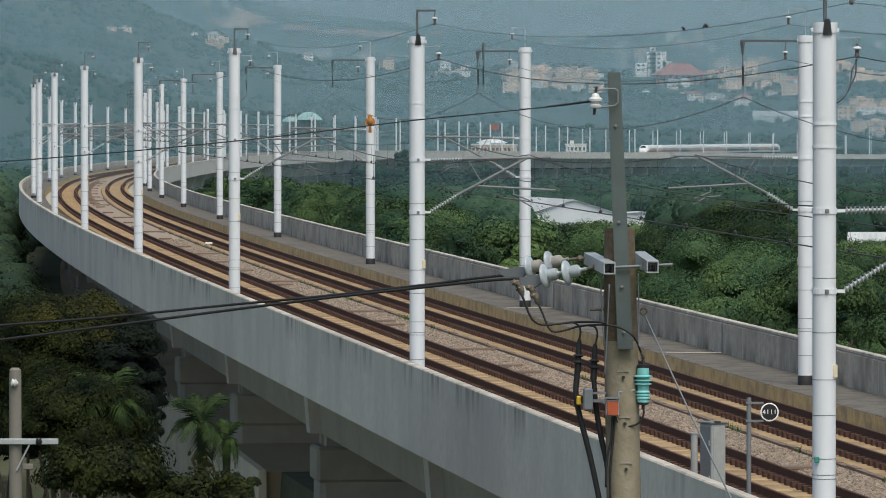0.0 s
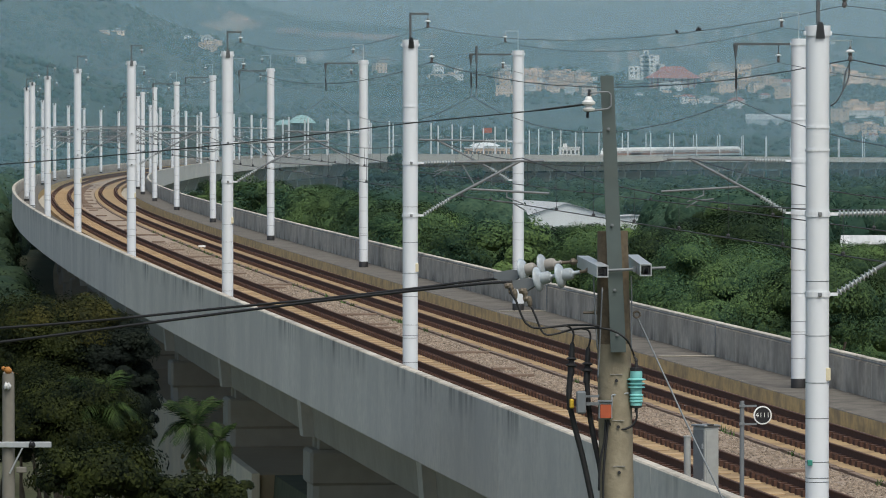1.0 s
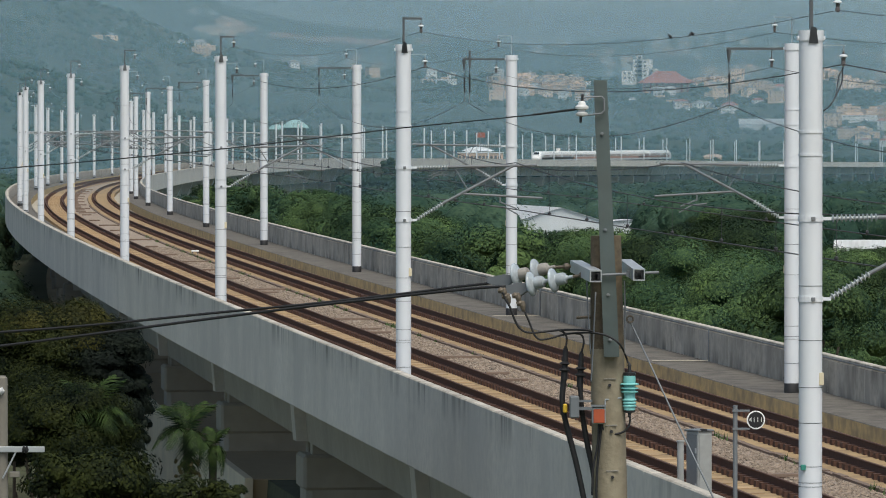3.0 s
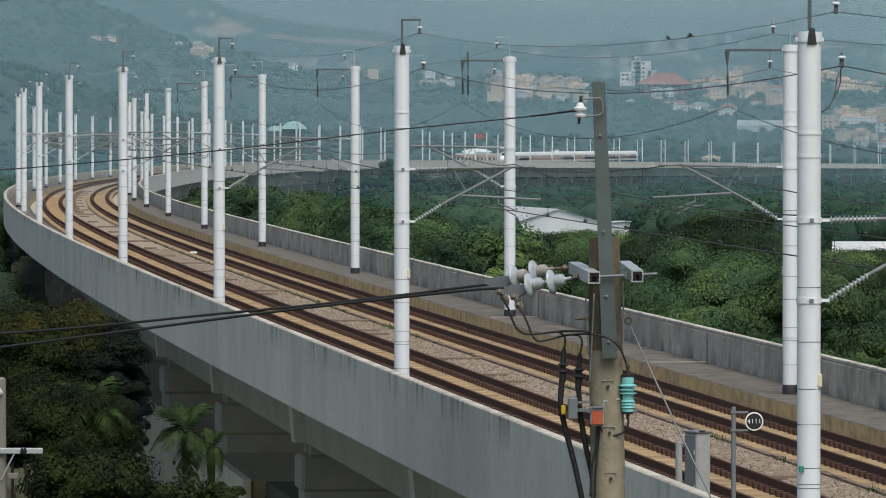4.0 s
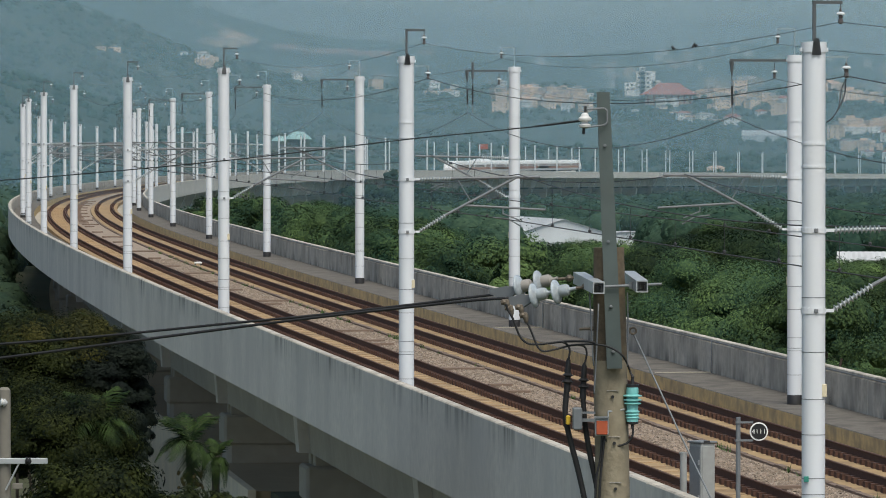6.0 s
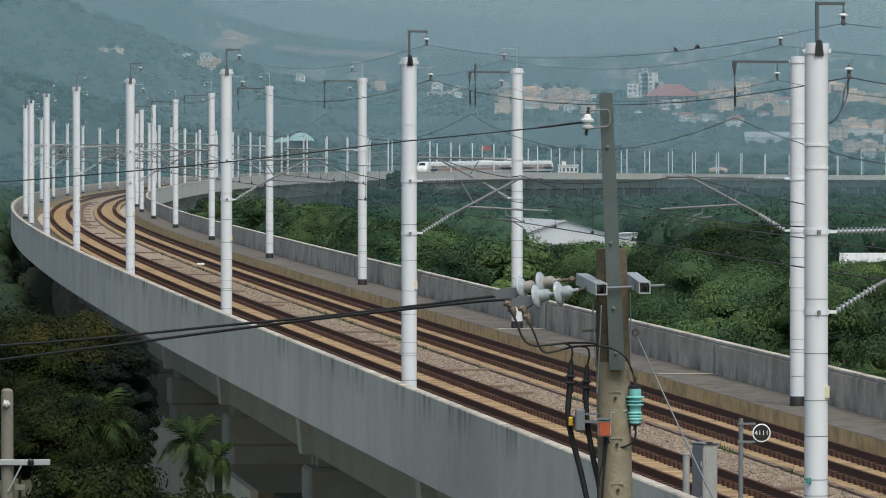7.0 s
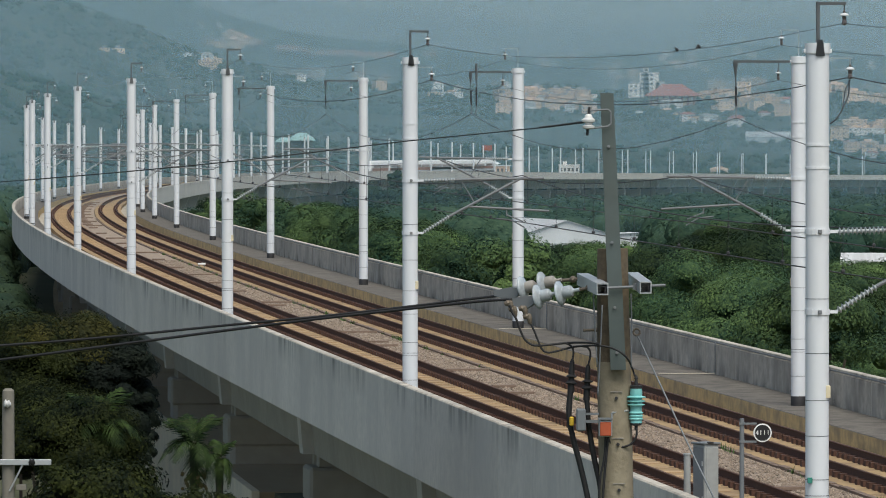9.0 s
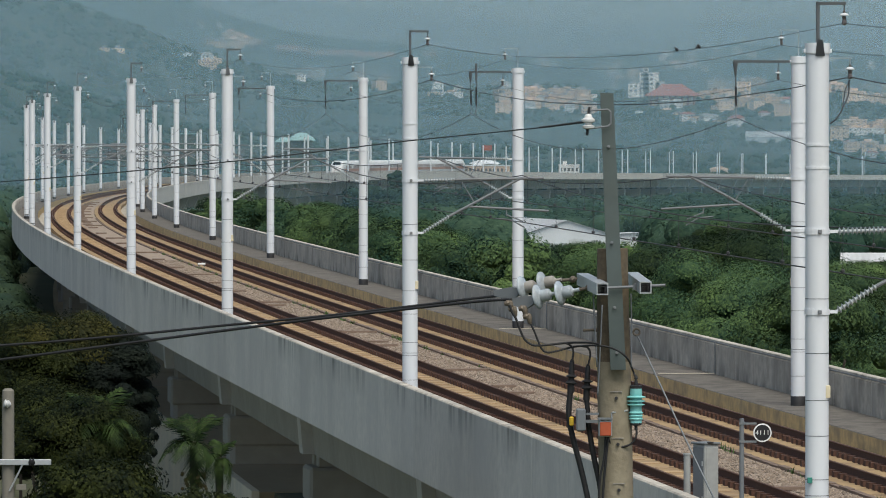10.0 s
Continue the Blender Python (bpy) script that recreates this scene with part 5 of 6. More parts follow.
DISC_BLACK = mat("black_sign_face", (0.012, 0.012, 0.014), 0.4)
DISC_WHITE = mat("white_sign_paint", (0.78, 0.78, 0.76), 0.5)
ss = line_s(1315, -4.6)
mark = thing("marker_sign", "round black and white number sign on a grey post", "sign", station(ss, -4.6, 0.0))
zt = on(ss, -4.6).z
dd = on(ss, -4.6).y
up = lambda y: EYE - (y - 271.4) * PX * dd - zt
bm = bmesh.new()
tube(bm, (0, 0, 0), (0, 0, up(741)), 0.045, seg=14)
part("post", bm, STEEL, mark, soft=True)
for y in (750, 782):
    bm = bmesh.new()
    box(bm, -0.06, 0.28, -0.055, -0.045, up(y) - 0.02, up(y) + 0.02)
    tube(bm, (0, 0, up(y) - 0.03), (0, 0, up(y) + 0.03), 0.055, seg=12)
    part("bracket", bm, STEEL, mark)
cx, cz, rr = 36 * PX * dd, up(766.5), 16.5 * PX * dd
bm = bmesh.new()
lathe(bm, [(rr, 0), (rr, 0.012), (rr * 0.87, 0.016), (rr * 0.85, 0.012)], 32, along((cx, -0.06, cz), (cx, -1, cz)))
part("rim", bm, DISC_WHITE, mark, "white rim", soft=True)
bm = bmesh.new()
lathe(bm, [(rr * 0.87, 0), (rr * 0.87, 0.014)], 32, along((cx, -0.06, cz), (cx, -1, cz)))
face = part("face", bm, DISC_BLACK, mark, "black face")
for i, ch in enumerate("4111"):
    cu = bpy.data.curves.new("digit", "FONT")
    cu.body, cu.size, cu.extrude, cu.align_x, cu.align_y = ch, rr * 0.72, 0.002, "CENTER", "CENTER"
    tmp = bpy.data.objects.new("digit_curve", cu)
    me = bpy.data.meshes.new_from_object(tmp)
    bpy.data.objects.remove(tmp)
    me.materials.clear()
    me.materials.append(DISC_WHITE)
    o = part("digit", me, DISC_WHITE, face)
    o.matrix_basis = Matrix.Translation((cx + (i - 1.5) * rr * 0.40, -0.078, cz)) @ pose(0, 0, 0, 90, 0, 0)

lamp = thing("track_marker", "small white marker box on legs beside the rail", "marker", station(line_s(357, 1.0), 1.0, -0.29))
bm = bmesh.new()
box(bm, -0.2, 0.2, -0.1, 0.1, 0.1, 0.2, 0.02)
part("box", bm, DISC_WHITE, lamp)
for x in (-0.14, 0.14):
    bm = bmesh.new()
    box(bm, x - 0.03, x + 0.03, -0.03, 0.03, 0.0, 0.1)
    part("leg", bm, STEEL, lamp)

# ---- trees and palms before the viaduct ----
NEAR_GREEN = leaf_mat("glossy_leaf", (0.003, 0.008, 0.004), (0.062, 0.074, 0.018), 1.3, rnd=0.05, fine=11.0)
# Very dark leaves: shade among the crowded crowns is put into this colour.
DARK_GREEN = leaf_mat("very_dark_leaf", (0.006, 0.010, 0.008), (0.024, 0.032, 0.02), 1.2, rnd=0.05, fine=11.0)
BUSH_GREEN = leaf_mat("bush_leaf", (0.005, 0.010, 0.004), (0.060, 0.072, 0.016), 1.4, rnd=0.1, fine=11.0)
PALM_GREEN = leaf_mat("palm_frond", (0.007, 0.016, 0.006), (0.062, 0.10, 0.026), 2.0, rnd=0.05, glow=0.15)
HUSK = mat("dry_husk", (0.10, 0.075, 0.03), 0.95, grain_scale=12)


def near_tree(x, y, d, rx, rz, seed, material, clumps, leaves, size, label, name="tree", category="tree"):
    c = seen(x, y, d)
    ob = thing(name, label, category, Matrix.Translation((c.x, c.y, LOW)))
    part("trunk", trunk_mesh(seed, max(1.0, c.z - LOW), 0.16, rx * 0.45), BARK, ob)
    cr = part("crown", crown_mesh("crown", seed, rx, rz, clumps, leaves, size, material, 4, (0.16, 0.36), (1.28, 0.6)), material, ob)
    cr.location = (0, 0, c.z - LOW)
    return ob


near_tree(95, 690, 132, 1.75, 1.75, 21, NEAR_GREEN, 110, 1000, 0.033, "broad dark tree with yellowish green leaves")
# Extra crown for the tree's lit top; the light is in its yellowish colour.
LIT_TOP_LEAF = leaf_mat("lit_top_leaf", (0.018, 0.022, 0.008), (0.095, 0.088, 0.02), 1.4, rnd=0.05, fine=11.0)
near_tree(120, 618, 131.6, 1.35, 0.55, 28, LIT_TOP_LEAF, 44, 800, 0.033, "yellowish tree top, its light put into the leaf colour")
near_tree(-30, 720, 134, 1.6, 1.9, 22, NEAR_GREEN, 90, 900, 0.033, "broad dark tree with yellowish green leaves")
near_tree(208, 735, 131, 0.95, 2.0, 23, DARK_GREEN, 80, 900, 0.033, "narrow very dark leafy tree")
near_tree(120, 800, 128, 1.6, 1.3, 24, NEAR_GREEN, 80, 900, 0.033, "dense bushy tree with dull green leaves")
near_tree(160, 885, 122, 1.5, 0.75, 25, BUSH_GREEN, 30, 240, 0.055, "low green bush in front of the trees", "bush", "bush")
# Dark backing trees, added to close the gaps behind the crowns.
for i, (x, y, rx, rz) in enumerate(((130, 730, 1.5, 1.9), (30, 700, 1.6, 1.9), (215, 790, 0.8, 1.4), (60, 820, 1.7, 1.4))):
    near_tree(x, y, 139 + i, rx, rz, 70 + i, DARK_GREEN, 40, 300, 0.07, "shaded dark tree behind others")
near_tree(330, 922, 121, 1.0, 0.5, 26, BUSH_GREEN, 18, 220, 0.05, "low green bush beside a palm", "bush", "bush")
near_tree(415, 926, 121, 0.7, 0.5, 27, BUSH_GREEN, 14, 220, 0.05, "low green bush beside a palm", "bush", "bush")


def frond_mesh(seed, length, droop):
    """One pinnate frond: a bent rib and two rows of narrow leaflets."""
    r = random.Random(seed)
    V, Fq = [], []
    n = 26
    rib = []
    for i in range(n + 1):
        t = i / n
        rib.append(Vector((length * t * (1 - 0.25 * droop * t), 0, length * (0.55 * t - droop * t * t))))
    for i in range(2, n + 1):
        t = i / n
        d = (rib[i] - rib[i - 1]).normalized()
        for g in (-1, 1):
            L = length * (0.40 * math.sin(math.pi * min(1, 0.18 + 0.8 * t)) + 0.05) * r.uniform(0.85, 1.1)
            tip = rib[i] + d * L * 0.55 + Vector((0, g * L * 0.72, -L * r.uniform(0.25, 0.6)))
            mid = rib[i].lerp(tip, 0.5) + Vector((0, 0, L * 0.10))
            b = len(V)
            w = d * 0.014
            V += [rib[i] - w, rib[i] + w, mid + w * 1.2, mid - w * 1.2, tip]
            Fq += [(b, b + 1, b + 2, b + 3), (b + 3, b + 2, b + 4)]
    for i in range(n):
        b = len(V)
        h = 0.014 * (1 - i / n) + 0.004
        V += [rib[i] + Vector((0, -h, 0)), rib[i] + Vector((0, h, 0)), rib[i + 1] + Vector((0, h, 0)), rib[i + 1] + Vector((0, -h, 0)), rib[i] - Vector((0, 0, h * 2)), rib[i + 1] - Vector((0, 0, h * 2))]
        Fq += [(b, b + 1, b + 2, b + 3), (b + 1, b + 4, b + 5, b + 2), (b + 4, b, b + 3, b + 5)]
    me = bpy.data.meshes.new("frond")
    me.from_pydata(V, [], Fq)
    me.materials.append(PALM_GREEN)
    return me


PALM_BARK = mat("dark_palm_bark", (0.035, 0.032, 0.02), 0.95, grain_scale=14, bump=0.5)


def palm(x, y, d, size, seed, label, n=15, fruit=True):
    c = seen(x, y, d)
    ob = thing("palm", label, "palm", Matrix.Translation((c.x, c.y, LOW)))
    h = c.z - LOW
    bm = bmesh.new()
    lathe(bm, [(0.13, -0.2), (0.10, h * 0.3), (0.085, h * 0.9), (0.095, h - 0.05), (0.05, h + 0.1)], 12)
    part("trunk", bm, PALM_BARK, ob, soft=True)
    r = random.Random(seed)
    fr = [frond_mesh(seed + k, size, 0.5 + 0.5 * k) for k in range(3)]
    for i in range(n):
        k = i % 3
        f = part("frond", fr[k], PALM_GREEN, ob)
        f.matrix_basis = Matrix.Translation((0, 0, h)) @ pose(0, 0, 0, 0, -42 + 30 * k + r.uniform(-8, 8), i * 137.5 + r.uniform(-10, 10))
    if not fruit:
        return ob
    bm = bmesh.new()
    for i in range(40):
        a, z = r.uniform(0, 6.28), r.uniform(-0.95, -0.6)
        rad = 0.10 + 0.18 * r.random()
        bmesh.ops.create_icosphere(bm, subdivisions=1, radius=0.045, matrix=Matrix.Translation((rad * math.cos(a), rad * math.sin(a), h + z)))
    tagged(part("fruit_head", bm, HUSK, ob, "dry brown fruit head"), kind="stuff")
    return ob


palm(343, 790, 127, 1.0, 40, "small palm with arching green fronds beside the viaduct", 13)
palm(176, 752, 127.5, 1.15, 50, "palm half hidden in dark trees", 14)
palm(388, 812, 131, 0.62, 60, "small drooping palm behind another palm", 9, False)

# ---- white sheds in the wood ----
SHEET_WHITE = mat("white_roof_sheet", (0.85, 0.86, 0.87), 0.5, grain_scale=0.8, stain=(0.76, 0.76, 0.75), stain_scale=0.3)
SHED_WALL = mat("pale_shed_wall", (0.68, 0.71, 0.73), 0.7, stain=(0.55, 0.57, 0.58), stain_scale=0.4)
GLASS_DARK = mat("dark_window", (0.10, 0.10, 0.10), 0.3)


def shed(name, label, c, w, l, h, rise, turn, windows=0):
    """A gabled shed: ridge along its y."""
    ob = thing(name, label, "shed", Matrix.Translation((c.x, c.y, GROUND)) @ pose(0, 0, 0, 0, 0, turn))
    bm = bmesh.new()
    v = [bm.verts.new(p) for p in ((-w / 2, -l / 2, 0), (w / 2, -l / 2, 0), (w / 2, -l / 2, h), (0, -l / 2, h + rise), (-w / 2, -l / 2, h),
                                   (-w / 2, l / 2, 0), (w / 2, l / 2, 0), (w / 2, l / 2, h), (0, l / 2, h + rise), (-w / 2, l / 2, h))]
    for f in ((0, 1, 2, 3, 4), (9, 8, 7, 6, 5), (0, 4, 9, 5), (1, 6, 7, 2), (0, 5, 6, 1)):
        bm.faces.new([v[i] for i in f])
    part("wall", bm, SHED_WALL, ob)
    for g in (-1, 1):
        # one ribbed sheet from eave to ridge
        bm = bmesh.new()
        n = 32
        low = [bm.verts.new((g * (w / 2 + 0.4), -l / 2 - 0.3 + (l + 0.6) * i / n, h - 0.4 * 2 * rise / w + 0.06 + 0.03 * (i % 2))) for i in range(n + 1)]
        top = [bm.verts.new((0, v.co.y, h + rise + 0.08 + 0.03 * (i % 2))) for i, v in enumerate(low)]
        for i in range(n):
            bm.faces.new((low[i], low[i + 1], top[i + 1], top[i]))
        bmesh.ops.solidify(bm, geom=bm.faces[:], thickness=0.08)
        part("roof_side", bm, SHEET_WHITE, ob, "white sheet roof")
    for i in range(windows):
        bm = bmesh.new()
        y = -l / 2 - 0.03
        x = -w / 2 + w * (i + 0.7) / (windows + 0.4)
        box(bm, x - 0.4, x + 0.4, y - 0.03, y + 0.03, h * 0.35, h * 0.75)
        part("window", bm, GLASS_DARK, ob)
    return ob


shed("shed", "large white-roofed warehouse shed among trees", Vector((12.2, 718, 0)), 10.0, 36.0, 3.3, 1.5, 9, 0)
shed("shed", "low white flat-roofed shed annexe among trees", seen(1118, 420, 716), 4.6, 6.0, 3.0, 0.12, 4, 0)
shed("shed", "low white-roofed shed among trees", seen(1524, 420, 565), 10.0, 8.4, 2.15, 1.05, 88, 0)
tank = thing("water_tank", "small white water tank on legs among trees", "water tank", Matrix.Translation((seen(1188, 0, 690).x, 690, GROUND)))
bm = bmesh.new()
lathe(bm, [(0.5, 4.6), (0.5, 5.5), (0.3, 5.75), (0.05, 5.8)], 14)
part("drum", bm, SHEET_WHITE, tank, soft=True)
for x, y in ((-0.4, -0.4), (0.4, -0.4), (-0.4, 0.4), (0.4, 0.4)):
    bm = bmesh.new()
    tube(bm, (x, y, 0), (x * 0.8, y * 0.8, 4.62), 0.05, seg=6)
    part("leg", bm, STEEL, tank)

# ---- the town on the slopes ----
CREAM = mat("cream_render", (0.88, 0.62, 0.46), 0.85, stain=(0.5, 0.38, 0.28), stain_scale=0.3, grain_scale=1.0, rnd=0.22)
WHITE_WALL = mat("white_render", (0.86, 0.82, 0.78), 0.85, stain=(0.55, 0.53, 0.5), stain_scale=0.3, grain_scale=1.0, rnd=0.15)
ROOF_RED = mat("red_roof_tile", (0.38, 0.13, 0.10), 0.8, grain_scale=1.0, stain=(0.3, 0.09, 0.06), stain_scale=0.2)
ROOF_GREY = mat("grey_roof", (0.35, 0.34, 0.33), 0.8, grain_scale=1.0, rnd=0.3)
# Teal is greyed: distance haze is put into the roof colour.
ROOF_TEAL = mat("teal_roof_sheet", (0.28, 0.44, 0.43), 0.6, grain_scale=1.0)


def onto_slope(x, y):
    """Where the lens direction meets the rising land."""
    d = 2300.0
    while d < 4680:
        p = seen(x, y, d)
        if p.z <= hill_z(p.x, d):
            break
        d += 6.0
    return Vector((p.x, d, hill_z(p.x, d)))


def house(name, label, w, l, storeys, wall, roof, pitched, group="houses on the slope"):
    ob = thing(name, label, "house", None, group)
    h = 3.1 * storeys
    bm = bmesh.new()
    box(bm, -w / 2, w / 2, -l / 2, l / 2, -4.0, h)
    part("wall", bm, wall, ob)
    bm = bmesh.new()
    if pitched:
        v = [bm.verts.new(p) for p in ((-w / 2 - 0.5, -l / 2 - 0.5, h), (w / 2 + 0.5, -l / 2 - 0.5, h), (w / 2 + 0.5, l / 2 + 0.5, h), (-w / 2 - 0.5, l / 2 + 0.5, h),
                                       (-w * 0.25, 0, h + 2.2), (w * 0.25, 0, h + 2.2))]
        for f in ((0, 1, 5, 4), (2, 3, 4, 5), (1, 2, 5), (3, 0, 4), (3, 2, 1, 0)):
            bm.faces.new([v[i] for i in f])
    else:
        box(bm, -w / 2 - 0.3, w / 2 + 0.3, -l / 2 - 0.3, l / 2 + 0.3, h, h + 0.5)
        box(bm, -w * 0.2, w * 0.15, -l * 0.2, l * 0.2, h + 0.5, h + 2.6)
    part("roof", bm, roof, ob)
    cols = max(2, round(w / 4.2))
    bm = bmesh.new()
    box(bm, -0.5, 0.5, -0.06, 0.06, 0.1, 1.2)
    wme = mesh_of(bm, "window", GLASS_DARK)
    for s_ in range(storeys):
        for k in range(cols):
            part("window", wme, GLASS_DARK, ob).location = (-w / 2 + w * (k + 0.5) / cols, -l / 2 - 0.03, 0.9 + 3.1 * s_)
    return ob


HOUSES = [house("house", "cream rendered house with a flat roof on the slope", 11, 9, 3, CREAM, ROOF_GREY, False),
          house("house", "small white rendered house on the slope", 8, 7, 2, WHITE_WALL, ROOF_GREY, True),
          house("house", "wide cream apartment house on the slope", 17, 10, 3, CREAM, CREAM, False),
          house("house", "white rendered house with a red roof on the slope", 10, 8, 2, WHITE_WALL, ROOF_RED, True),
          house("house", "low pale house with a flat roof on the slope", 9, 8, 1, CREAM, ROOF_GREY, False)]
first = [True] * 5
rh = random.Random(17)
for x0, x1, y0, y1, n, mix_ in ((885, 1045, 168, 205, 48, (0, 2, 0, 4, 1)), (1245, 1345, 155, 200, 30, (0, 2, 0, 4, 0)), (1110, 1245, 185, 210, 6, (1, 4, 1)),
                                (1170, 1330, 95, 130, 22, (4, 1, 4, 1)), (1340, 1400, 180, 212, 8, (0, 4, 3)), (1470, 1590, 155, 190, 14, (0, 4, 2)),
                                (1485, 1590, 225, 285, 18, (0, 3, 1, 2)), (1185, 1310, 212, 235, 9, (1, 4, 3)), (330, 415, 104, 124, 7, (2, 1, 4)),
                                (390, 450, 70, 90, 4, (2, 2)), (505, 570, 132, 148, 6, (1, 4)), (625, 680, 130, 165, 7, (0, 4, 1)),
                                (755, 815, 158, 178, 4, (1, 4)), (840, 900, 150, 170, 5, (1, 4)), (1060, 1130, 130, 165, 6, (1, 0)), (180, 215, 90, 100, 2, (4,)),
                                (350, 400, 40, 55, 2, (1,)), (1350, 1590, 110, 140, 10, (4, 1)), (900, 1100, 95, 125, 7, (4, 1)), (750, 790, 92, 100, 2, (4,))):
    for i in range(n):
        p = onto_slope(rh.uniform(x0, x1), rh.uniform(y0, y1))
        k = mix_[i % len(mix_)]
        m = Matrix.Translation(p) @ pose(0, 0, 0, 0, 0, rh.uniform(-30, 30))
        if first[k]:
            HOUSES[k].matrix_basis, first[k] = m, False
            o = HOUSES[k]
        else:
            o = copy_thing(HOUSES[k], m)
        f = rh.uniform(0.45, 0.85)
        o.scale = (f, f, f * rh.uniform(0.8, 1.1))

rl = random.Random(4)
for i, (x, y) in enumerate(((915, 180), (960, 172), (1000, 186), (965, 196), (1030, 178), (1272, 172), (1310, 186), (1285, 160), (1525, 240), (1545, 268), (420, 82), (380, 84), (800, 172))):
    b_ = house("apartment_row", "long low cream apartment row on the slope", 24 + 8 * (i % 3), 10, 2, CREAM if i % 4 else WHITE_WALL, ROOF_GREY if i % 2 else CREAM, False, "rows on the slope")
    b_.matrix_basis = Matrix.Translation(onto_slope(x, y)) @ pose(0, 0, 0, 0, 0, rl.uniform(-12, 12))
    f = 0.55 + 0.2 * rl.random()
    b_.scale = (f, f, f * 0.9)

# hall with a great red roof, and the white block beside it
p = onto_slope(1190, 186)
u = p.y * PX
hall = thing("temple_hall", "large hall with a broad sweeping red tiled roof", "temple", Matrix.Translation(p))
bm = bmesh.new()
box(bm, -42 * u, 42 * u, -8, 8, -4, 16 * u)
part("wall", bm, CREAM, hall)
bm = bmesh.new()
A = []
for k, (wx, wy, z) in enumerate(((52, 12, 15), (40, 9, 21), (26, 6, 29), (18, 3, 36))):
    A.append([bm.verts.new((sx * wx * u, sy * wy, z * u)) for sx, sy in ((-1, -1), (1, -1), (1, 1), (-1, 1))])
for a, b in zip(A, A[1:]):
    for i in range(4):
        bm.faces.new((a[i], a[(i + 1) % 4], b[(i + 1) % 4], b[i]))
bm.faces.new(A[-1])
bm.faces.new(A[0][::-1])
part("roof", bm, ROOF_RED, hall, "broad red tiled roof")
for k in range(8):
    bm = bmesh.new()
    tube(bm, (-38 * u + k * 10.8 * u, -9.5, -4), (-38 * u + k * 10.8 * u, -9.5, 15 * u), 0.6, seg=8)
    part("column", bm, ROOF_RED, hall)

p = onto_slope(1142, 172)
u = p.y * PX
blk = thing("white_block", "stepped white apartment block on the slope", "building", Matrix.Translation(p))
for nm, x0, x1, h in (("wing", -30, -8, 22), ("tower", -10, 24, 42), ("stair_tower", -4, 6, 50), ("wing", 18, 34, 26)):
    bm = bmesh.new()
    box(bm, x0 * u, x1 * u, -5, 6 + (x1 % 3), -6, h * u)
    w_ = part(nm, bm, WHITE_WALL, blk)
    for r_i in range(int(h / 9)):
        for c_i in range(max(1, int((x1 - x0) / 9))):
            bm = bmesh.new()
            box(bm, (x0 + 2.5 + c_i * 8) * u, (x0 + 7 + c_i * 8) * u, -5.1, -4.95, (h - 6 - r_i * 8) * u, (h - 2.5 - r_i * 8) * u)
            part("window", bm, GLASS_DARK, w_)
p = onto_slope(1360, 252)
u = p.y * PX
ls = shed("shed", "long low pale-roofed shed on the slope", Vector((p.x, p.y, 0)), 14, 80 * u, 12 * u, 3, 88, 0)
ls.location.z = p.z - 1
# bare earth cuts on the slope
for x0, x1, y in ((490, 545, 92), (545, 640, 100), (620, 700, 104), (395, 465, 82)):
    bm = bmesh.new()
    n = 12
    lo = [onto_slope(x0 + (x1 - x0) * i / n, y + 4 + 1.5 * math.sin(i * 1.9)) for i in range(n + 1)]
    hi = [onto_slope(x0 + (x1 - x0) * i / n, y - 4 - 1.5 * math.sin(i * 2.7)) for i in range(n + 1)]
    a = [bm.verts.new(v + Vector((0, -3, 2.0))) for v in lo]
    b = [bm.verts.new(v + Vector((0, -3, 2.5))) for v in hi]
    for i in range(n):
        bm.faces.new((a[i], a[i + 1], b[i + 1], b[i]))
    tagged(part("bare_earth", bm, RED_EARTH), "bare reddish earth cut into the wooded slope", "earth", kind="structure")

DULL_WALL = mat("dull_green_wall", (0.07, 0.10, 0.085), 0.9, grain_scale=0.5)
# buildings just behind the far reach of the viaduct
def far_building(x, top, w, d, wall, name, label, roof=None, rise=0.0):
    u = d * PX
    h = EYE - (top - 271.4) * u - PLAIN
    ob = thing(name, label, "building", Matrix.Translation((seen(x, 0, d).x, d, PLAIN)))
    bm = bmesh.new()
    box(bm, -w * u / 2, w * u / 2, -4, 4, 0, h)
    part("wall", bm, wall, ob)
    bm = bmesh.new()
    if rise:
        lathe(bm, [(w * u * 0.62, h), (w * u * 0.5, h + rise * u * 0.4), (w * u * 0.25, h + rise * u * 0.9), (0.3, h + rise * u)], 18)
    else:
        box(bm, -w * u / 2 - 0.3, w * u / 2 + 0.3, -4.3, 4.3, h, h + 0.4)
        box(bm, -w * u * 0.3, -w * u * 0.1, -1, 1, h + 0.4, h + 1.8)
    part("roof", bm, roof or wall, ob)
    for k in range(max(2, int(w / 7))):
        bm = bmesh.new()
        xx = (-w / 2 + 3.5 + k * 7) * u
        box(bm, xx - 0.5, xx + 0.5, -4.06, -3.96, h - 2.4, h - 1.0)
        part("window", bm, GLASS_DARK, ob)
    return ob


far_building(1007, 293, 36, 2350, WHITE_WALL, "small_block", "small white flat-roofed building behind the viaduct")
far_building(862, 294, 80, 2300, CREAM, "pavilion", "wide pavilion with a pale roof behind the viaduct", SHEET_WHITE)
far_building(858, 290, 46, 2320, WHITE_WALL, "pavilion", "pavilion with a low domed pale roof behind the viaduct", SHEET_WHITE, 7)
far_building(1273, 300, 30, 2700, CREAM, "small_house", "small cream house behind the viaduct", CREAM, 5)
far_building(534, 249, 40, 2600, DULL_WALL, "domed_hall", "hall with a turquoise domed roof behind the masts", ROOF_TEAL, 14)
